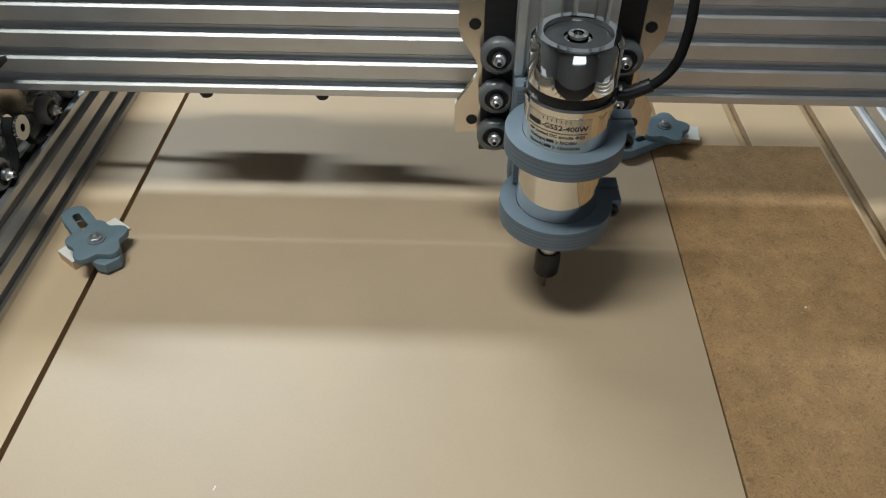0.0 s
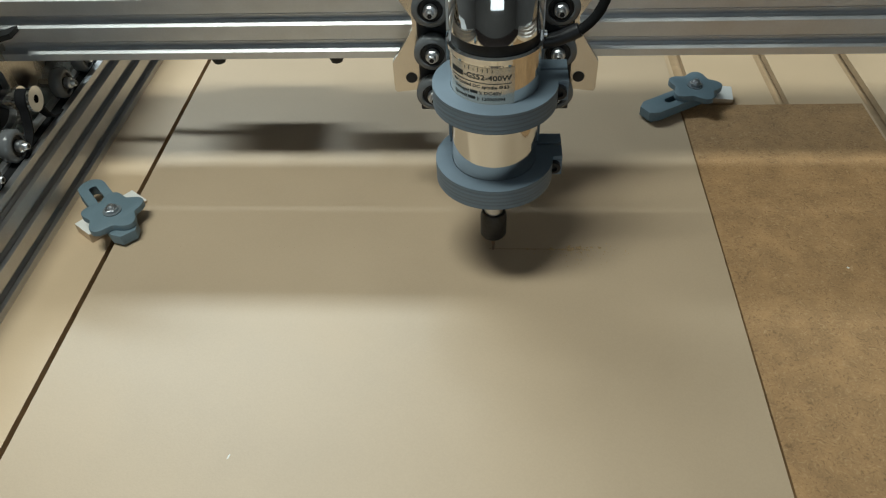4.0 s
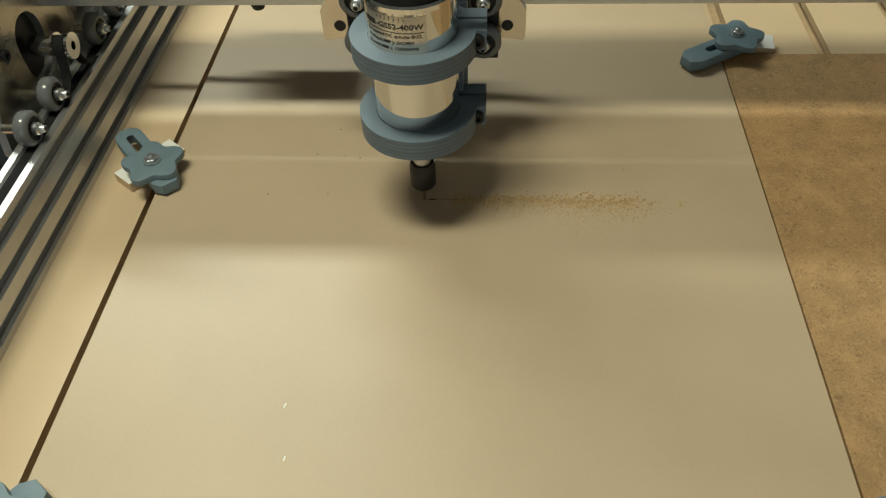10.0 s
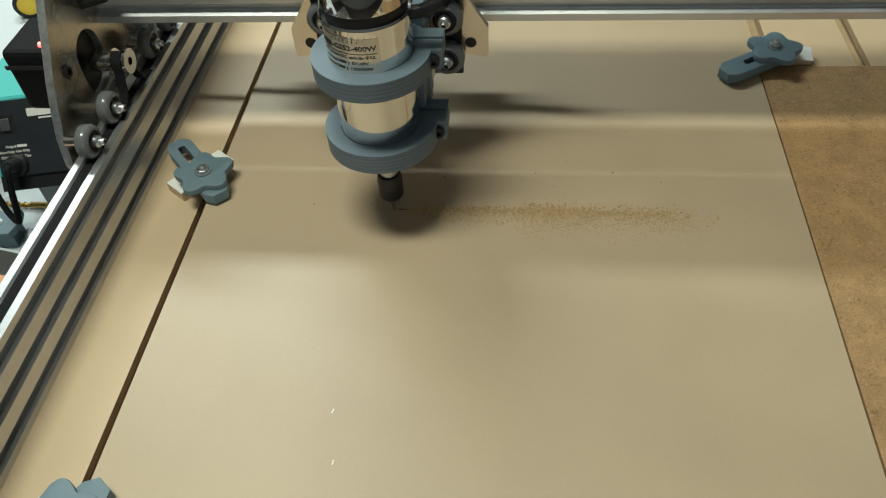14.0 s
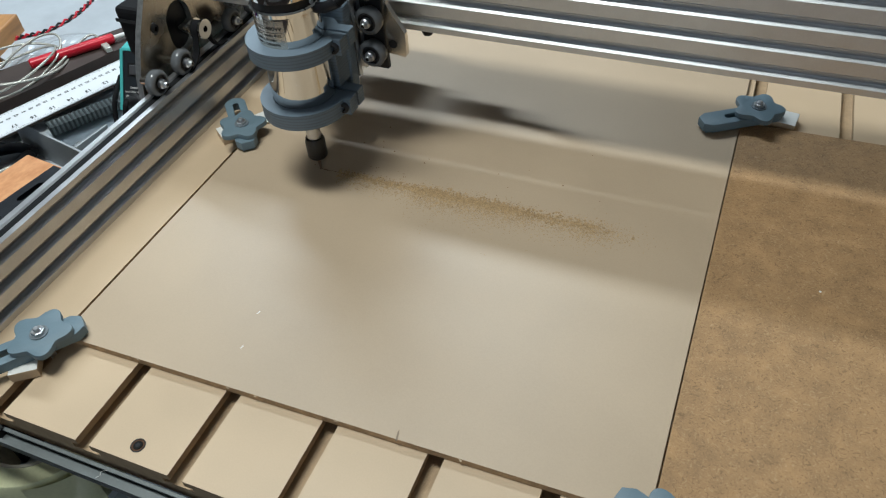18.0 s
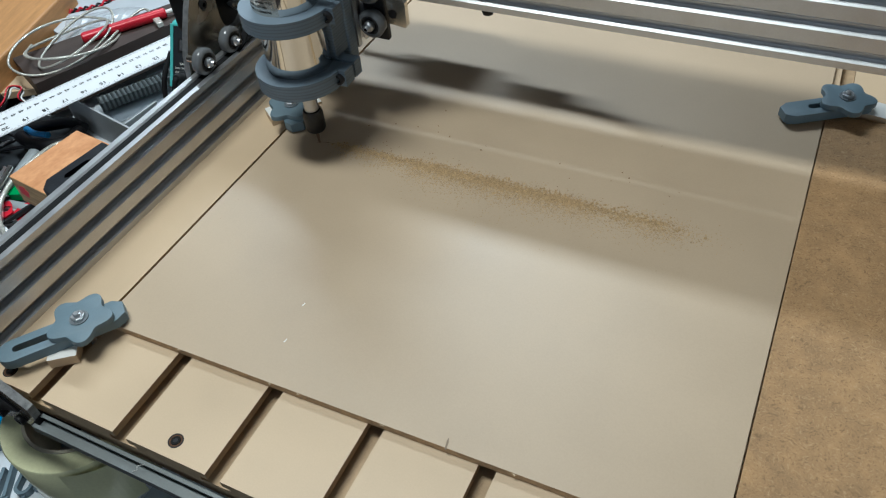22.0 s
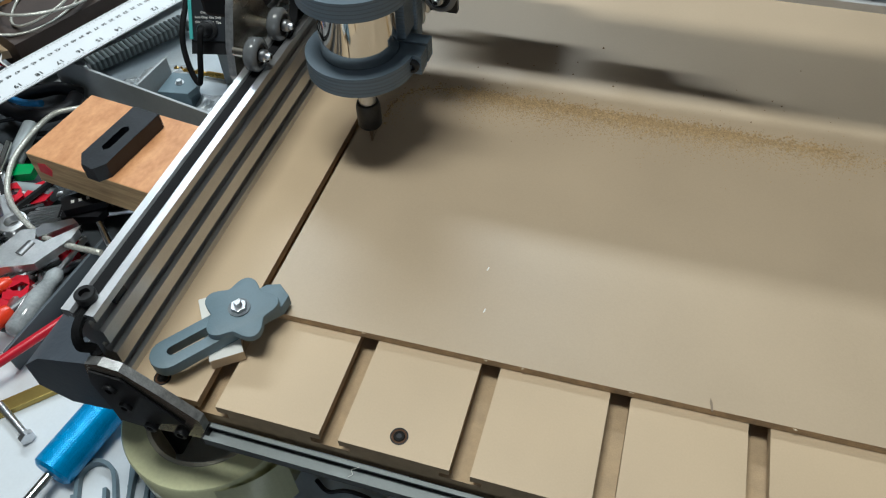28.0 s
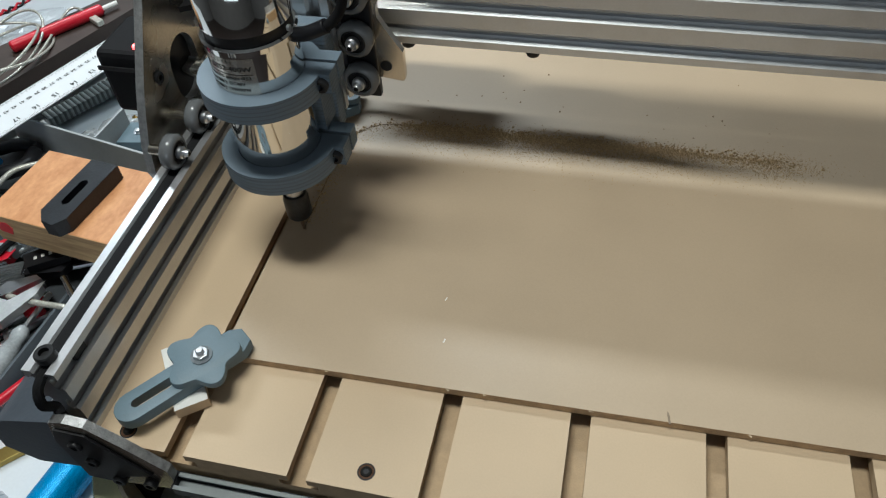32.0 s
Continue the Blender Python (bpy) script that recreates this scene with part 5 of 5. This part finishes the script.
for k, mt in enumerate((REDP, BLACK, WHITE)):
    part("strand", tube([(-0.425, 0.268, -0.118), (-0.418, 0.285 + 0.004 * k, -0.108), (-0.428 + 0.004 * k, 0.305, -0.102), (-0.412, 0.312, -0.103 - 0.003 * k), (-0.405 + 0.003 * k, 0.298, -0.107), (-0.390, 0.296, -0.112)], 0.0011, 6), mt, lead)
# black leads and small steel bits among the tools
rng = random.Random(11)
for k in range(9):
    x, y = rng.uniform(-0.46, -0.19), rng.uniform(0.035, 0.25)
    keys = [(x, y, -0.160)]
    for j in range(4):
        x += rng.uniform(-0.045, 0.045)
        y += rng.uniform(-0.045, 0.045)
        keys.append((min(-0.175, max(-0.50, x)), min(0.27, max(0.03, y)), rng.uniform(-0.160, -0.146)))
    tagged(part("black_lead", tube(keys, rng.uniform(0.0018, 0.0032), 7, 6), BLACK), "black rubber lead tangled among tools", "cable", "leads in the bin")
for k in range(64):
    x, y, a = rng.uniform(-0.48, -0.19), rng.uniform(0.02, 0.19), rng.gauss(35, 35)
    L, r = rng.uniform(0.010, 0.036), rng.uniform(0.0014, 0.0038)
    th = part("steel_bit", rod((-L, 0, 0), (L, 0, rng.uniform(-0.003, 0.003)), r, 6), rng.choice([STEEL, SATIN, SATIN, BLACKM, ZINC, BLACKM]))
    th.matrix_world = pose(x, y, rng.uniform(-0.161, -0.147), 0, rng.uniform(-8, 8), a)
    tagged(th, "loose drill bit or screw in the bin", "bit", "loose bits in the bin")
for k in range(20):
    x, y = rng.uniform(-0.46, -0.20), rng.uniform(0.03, 0.18)
    th = smooth(part("socket", lathe([(0.004, -0.010), (0.0075, -0.010), (0.0078, 0.009), (0.0055, 0.010), (0.0050, 0.002)], 14), rng.choice([SATIN, STEEL, BLACKM])))
    th.matrix_world = pose(x, y, rng.uniform(-0.157, -0.148), rng.uniform(40, 140), 0, rng.uniform(0, 180))
    tagged(th, "chromed steel socket in the bin", "socket", "sockets in the bin")

# in front: tape roll, blue handle, hooks
KNURL = mat("blue_anodised", (0.008, 0.28, 0.62), 0.32, 0.35, var=0.15, scale=120, bump=0.0)
nt = KNURL.node_tree
tcn = nt.nodes.new("ShaderNodeTexCoord")
hs = []
for sgn in (1, -1):
    w = nt.nodes.new("ShaderNodeTexWave")
    w.wave_type, w.bands_direction = "BANDS", "DIAGONAL"
    w.inputs["Scale"].default_value = 330
    mpn = nt.nodes.new("ShaderNodeMapping")
    mpn.inputs["Scale"].default_value = (1, sgn, 1)
    nt.links.new(tcn.outputs["Object"], mpn.inputs[0])
    nt.links.new(mpn.outputs[0], w.inputs[0])
    hs.append(w)
mxm = nt.nodes.new("ShaderNodeMath")
mxm.operation = "MAXIMUM"
nt.links.new(hs[0].outputs["Fac"], mxm.inputs[0])
nt.links.new(hs[1].outputs["Fac"], mxm.inputs[1])
bpn = nt.nodes.new("ShaderNodeBump")
bpn.inputs["Strength"].default_value, bpn.inputs["Distance"].default_value = 0.35, 0.0005
nt.links.new(mxm.outputs[0], bpn.inputs["Height"])
nt.links.new(bpn.outputs[0], nt.nodes["Principled BSDF"].inputs["Normal"])
hand_ = thing("knurled_driver", "blue anodised knurled handle with a chromed shaft", "screwdriver", at=pose(-0.0845, -0.0870, BENCH_Z + 0.0162, 0, 0, -10))
smooth(part("knurled_grip", lathe([(0.0130, 0), (0.0160, 0.0025), (0.0160, 0.0780), (0.0130, 0.0805)], 40, pose(0, 0, 0, -90, 0, 0)), KNURL, hand_))
smooth(part("shaft", lathe([(0.0040, -0.060), (0.0040, 0.002)], 16, pose(0, 0, 0, -90, 0, 0)), CHROME, hand_))
TAPEM = mat("clear_tape", (0.64, 0.64, 0.40), 0.14, var=0.12, scale=14)
TAPEM.node_tree.nodes["Principled BSDF"].inputs["Transmission Weight"].default_value = 0.0
TAPEM.node_tree.nodes["Principled BSDF"].inputs["Subsurface Weight"].default_value = 0.0
roll = thing("tape_roll", "thick roll of clear yellowish packing tape on the bench", "tape roll", at=pose(0.0420, -0.0350, BENCH_Z + 0.0282))
tagged(part("grey_box", box(0.005, 0.079, -0.068, 0.0, BENCH_Z + 0.0003, BENCH_Z + 0.0280, 0.001), mat("box_grey", (0.40, 0.43, 0.45), 0.6, var=0.1, scale=30)), "flat grey box under the tape roll", "box")
smooth(part("tape", lathe([(0.0425, 0.0), (0.0585, 0.0), (0.0592, 0.002), (0.0592, 0.0585), (0.0582, 0.0600), (0.0425, 0.0600)], 72, cap=False), TAPEM, roll))
smooth(part("core", lathe([(0.0398, 0.0), (0.0398, 0.0606), (0.0423, 0.0606), (0.0423, 0.0)], 56, cap=False), mat("card_core", (0.40, 0.37, 0.29), 0.7, var=0.1, scale=60), roll, "pale cardboard core"))
tail_pts = [(0.0594 * math.cos(a), 0.0594 * math.sin(a)) for a in [radians(-60 + 4 * k) for k in range(12)]]
bm = bmesh.new()
rows = [[bm.verts.new((x * (1.0 + 0.012 * k), y * (1.0 + 0.012 * k), z)) for z in (0.003, 0.057)] for k, (x, y) in enumerate(tail_pts)]
for a, b in zip(rows, rows[1:]):
    bm.faces.new((a[0], b[0], b[1], a[1]))
part("loose_end", bm, TAPEM, roll)
def ribbon(keys, half, z0, z1, steps=6):
    """A band standing on edge along a smooth line."""
    pts = curve_points([(x, y, 0) for x, y in keys], steps)
    bm = bmesh.new()
    rows = []
    for k, p in enumerate(pts):
        t = (pts[min(k + 1, len(pts) - 1)] - pts[max(k - 1, 0)]).normalized()
        n = Vector((-t.y, t.x, 0)) * half
        rows.append([bm.verts.new((p.x + q * n.x, p.y + q * n.y, z)) for q, z in ((1, z0), (-1, z0), (-1, z1), (1, z1))])
    for a, b in zip(rows, rows[1:]):
        for k in range(4):
            bm.faces.new((a[k], a[(k + 1) % 4], b[(k + 1) % 4], b[k]))
    bm.faces.new(rows[0])
    bm.faces.new(rows[-1][::-1])
    return bm


def cable_clip(x, y, turn, size, label):
    """A printed clip: one band bent into a long open loop, with a hooked lug."""
    th = thing("cable_clip", label, "clip", "clips on the bench", at=pose(x, y, BENCH_Z + 0.0002, 0, 0, turn))
    loop = [(0.0105, 0.006), (0.0100, -0.014), (0.0085, -0.026), (0.0, -0.0310), (-0.0095, -0.0255), (-0.0105, -0.010), (-0.0105, 0.012), (-0.0085, 0.0250), (0.001, 0.0305), (0.0110, 0.0265), (0.0165, 0.016), (0.0180, -0.008), (0.0185, -0.022)]
    smooth(part("loop", ribbon([(a * size, b * size) for a, b in loop], 0.0015, 0, 0.0075), CLAMP, th), 60)
    part("lug", box(0.0145 * size, 0.0220 * size, -0.0245 * size, -0.0215 * size, 0, 0.0060), CLAMP, th)
    part("stop", box(-0.0150 * size, -0.0110 * size, 0.004 * size, 0.0075 * size, 0, 0.0060), CLAMP, th)


cable_clip(-0.0500, -0.0930, 31, 1.0, "grey printed cable clip lying over the bench edge")
cable_clip(-0.0190, -0.0760, 22, 0.62, "small grey printed cable clip beside the tape roll")
for k, (x, y, a, L) in enumerate(((-0.0330, -0.0660, -64, 0.011), (-0.0085, -0.0960, -72, 0.008), (-0.0130, -0.1010, 15, 0.004))):
    ob = part("print_offcut", box(-L, L, -0.0012, 0.0012, 0, 0.0045, 0.0004), CLAMP)
    ob.matrix_world = pose(x, y, BENCH_Z + 0.0002, 0, 0, a)
    tagged(ob, "thin grey printed offcut on the bench", "offcut", "print offcuts")
brass = part("brass_strip", box(-0.055, 0.055, -0.0065, 0.0065, 0, 0.006, 0.0006), mat("brass", (0.36, 0.27, 0.08), 0.35, 0.8, var=0.15, scale=40))
brass.matrix_world = pose(-0.158, -0.038, BENCH_Z + 0.0002, 0, 0, 46)
tagged(brass, "dull brass strip on the bench", "strip")
bolt = thing("hex_bolt", "zinc plated hex bolt lying on the bench", "bolt", at=pose(-0.1300, -0.0620, BENCH_Z + 0.0065, 0, 0, 155))
part("head", prism(circle(0, 0, 0.0062, 6), 0, 0.0045, pose(0, 0, 0, 0, -90, 0), bevel=0.0005), ZINC, bolt)
smooth(part("shank", rod((0, 0, 0), (0.042, 0, 0), 0.0032, 12), ZINC, bolt))
# darker sheet stands for the bench top in the machine's shade
tagged(part("shaded_bench_patch", prism([(0.085, -0.095), (0.175, -0.098), (0.172, 0.03), (0.088, 0.03)], BENCH_Z + 0.0005, BENCH_Z + 0.0012), mat("shaded_bench_patch", (0.46, 0.51, 0.55), 0.6, var=0.08, scale=20)), "blue grey patch standing for the shaded bench top", "paper")
tagged(part("dark_box", box(0.180, 0.62, -0.085, 0.05, BENCH_Z + 0.0003, BENCH_Z + 0.045, 0.003), mat("dark_blue_box", (0.035, 0.045, 0.055), 0.5, var=0.15, scale=20)), "dark box under the machine", "box")
tagged(part("black_wire", tube([(0.104, -0.050, BENCH_Z + 0.003), (0.112, -0.061, BENCH_Z + 0.003), (0.122, -0.060, BENCH_Z + 0.003), (0.127, -0.070, BENCH_Z + 0.003), (0.140, -0.085, BENCH_Z + 0.003)], 0.0014, 6), BLACK), "thin black wire on the bench", "wire")
tagged(part("black_wire", tube([(0.106, -0.032, BENCH_Z + 0.004), (0.118, -0.038, BENCH_Z + 0.004), (0.130, -0.034, BENCH_Z + 0.004), (0.145, -0.034, BENCH_Z + 0.004), (0.163, -0.038, BENCH_Z + 0.004)], 0.0018, 6), BLACK), "thin black wire on the bench", "wire")

tagged(part("white_thread", tube([(0.1690, -0.0790, -0.0166), (0.1715, -0.0770, -0.0160), (0.1700, -0.0745, -0.0163), (0.1735, -0.0720, -0.0160)], 0.00018, 6), WHITE), "short white thread on the front track", "thread")
# splinters hanging on the front edge of the sheet
SPLINT = mat("pale_splinter", (0.62, 0.50, 0.34), 0.85, var=0.2, scale=300)
for x, a in ((0.152, 20), (0.2260, -15), (0.2490, 35), (0.3100, 10), (0.3960, -25)):
    part("edge_splinter", prism([(-0.0016, -0.0004), (0.0014, -0.0006), (0.0018, 0.0003), (-0.0012, 0.0006)], 0, 0.0007, pose(x, -0.0004 + 0.0147 * (x - END_X), 0.0046, 20, 10, a)), SPLINT, sheet)

# ---- sawdust along the cut ----
DUSTM = mat("sawdust", (0.445, 0.315, 0.165), 0.9, var=0.34, scale=900)
dust = thing("sawdust", "fine tan sawdust thrown along the cut", "sawdust", kind="stuff")
DUST = []
rng = random.Random(7)


def grains(points, parent):
    vs, fs = [], []
    for x, y, r in points:
        z = TOP
        a = rng.uniform(0, 6.28)
        base = len(vs)
        for k in range(4):
            q = r * rng.uniform(0.7, 1.3)
            vs.append((x + q * math.cos(a + 1.57 * k), y + q * math.sin(a + 1.57 * k), z - 0.00002))
        vs.append((x + rng.uniform(-0.3, 0.3) * r, y + rng.uniform(-0.3, 0.3) * r, z + r * rng.uniform(0.6, 1.1)))
        for k in range(4):
            fs.append((base + k, base + (k + 1) % 4, base + 4))
    me = bpy.data.meshes.new("dust_clump")
    me.from_pydata(vs, [], fs)
    me.materials.append(DUSTM)
    ob = new("dust_clump", me)
    ob.parent = parent
    return ob


def clump(t, n_fine, n_big, delay, wide=1.0):
    """Dust of one stretch of the cut: a wide band on the inner side, a thin one beyond, larger chips by the cut."""
    cx, cy = tool_at(t)
    ax, ay = tool_at(t + 0.05)
    d = Vector((ax - cx, ay - cy)).normalized()
    s = Vector((-d.y, d.x))
    pts = []
    for k in range(n_fine + n_big):
        along = rng.uniform(-0.00407, 0.00407) + rng.gauss(0, 0.0030 if t > 3 else 0.013)
        u = rng.random()
        if k >= n_fine:
            off = rng.gauss(-0.0006, 0.0036)
        elif u < 0.66:
            off = abs(rng.gauss(0.0, 0.0108)) * (1.0 if rng.random() < 0.8 else 1.6)
        elif u < 0.84:
            off = -abs(rng.gauss(0.0, 0.0055))
        else:
            off = rng.gauss(0.0, 0.0012)
        p = Vector((cx, cy)) + d * along + s * off * wide
        r = rng.uniform(0.00020, 0.00055) if k < n_fine else rng.uniform(0.0007, 0.0016)
        if SX0 + 0.001 < p.x < SX1 - 0.003:
            pts.append((p.x, p.y, r))
    DUST.append((grains(pts, dust), t + delay))


for k in range(-1, 52):
    t = 0.62 * k
    if t > 31:
        break
    rich = 1.0 if 4.0 < t < 20.5 else (0.55 if t <= 4 else 0.22)
    clump(t, int(330 * rich), int(22 * rich), 0.9 if t > 2.5 else 3.4 - 0.3 * t, 0.6)
    if t < 19.5:
        clump(t, int(430 * rich), int(34 * rich), 6.5)
# darker chips by the cut and a few far ones
CHIPM = mat("brown_chip", (0.25, 0.16, 0.08), 0.9, var=0.4, scale=600)
for k in range(42):
    t0 = 3.0 + 0.68 * k
    pts = []
    for j in range(13):
        cx, cy = tool_at(t0 + rng.uniform(-0.5, 0.5))
        pts.append((cx, cy + (rng.gauss(0.0008, 0.0022) if rng.random() < 0.75 else rng.gauss(0.004, 0.008)), rng.uniform(0.00035, 0.00078)))
    ob = grains(pts, dust)
    ob.data.materials[0] = CHIPM
    DUST.append((ob, t0 + 1.4))
pts = [(rng.uniform(0.13, 0.44), LINE_Y + abs(rng.gauss(0.03, 0.035)), rng.uniform(0.0005, 0.0010)) for k in range(34)]
for k in range(4):
    ob = grains(pts[k::4], dust)
    ob.data.materials[0] = CHIPM
    DUST.append((ob, 7.0 + 6 * k))
pts = [(rng.uniform(0.11, 0.44), LINE_Y - abs(rng.gauss(0.012, 0.014)), rng.uniform(0.0002, 0.0005)) for k in range(420)]
for k in range(6):
    lo, hi = 0.44 - 0.055 * (k + 1), 0.44 - 0.055 * k
    DUST.append((grains([p for p in pts if lo <= p[0] < hi], dust), 5.0 + 4.2 * k))

pts = [(START_X + rng.uniform(-0.006, 0.018) + abs(rng.gauss(0, 0.018)), LINE_Y + rng.gauss(-0.004, 0.007), rng.uniform(0.0002, 0.0006)) for k in range(1000)]
for k in range(3):
    DUST.append((grains(pts[k::3], dust), 5.0 + 5 * k))


def motions():
    gl = [(t, pose(0, tool_at(t)[1] - LINE_Y, 0)) for t in TIMES]
    walk(gantry, gl)
    walk(car, [(t, pose(tool_at(t)[0], tool_at(t)[1], 0)) for t in TIMES])
    for hub in GANTRY_WHEELS:
        x, y, z = hub.location
        rows = [(t, pose(x, y, z, math.degrees(-(tool_at(t)[1] - LINE_Y) / 0.0098))) for t in TIMES]
        walk(hub, rows)
    for ob, t in DUST:
        t = max(0.1, min(31.2, t))
        walk(ob, [(0, pose(0, 0, -0.0045)), (t, pose(0, 0, -0.0045)), (t + 0.7, pose(0, 0, 0)), (32, pose(0, 0, 0))])
    for ob, t, drop in PLUGS:
        t = max(0.1, min(31.7, t))
        walk(ob, [(0, pose(0, 0, 0)), (t, pose(0, 0, 0)), (t + 0.2, pose(0, 0, -drop)), (32, pose(0, 0, -drop))])


motions()
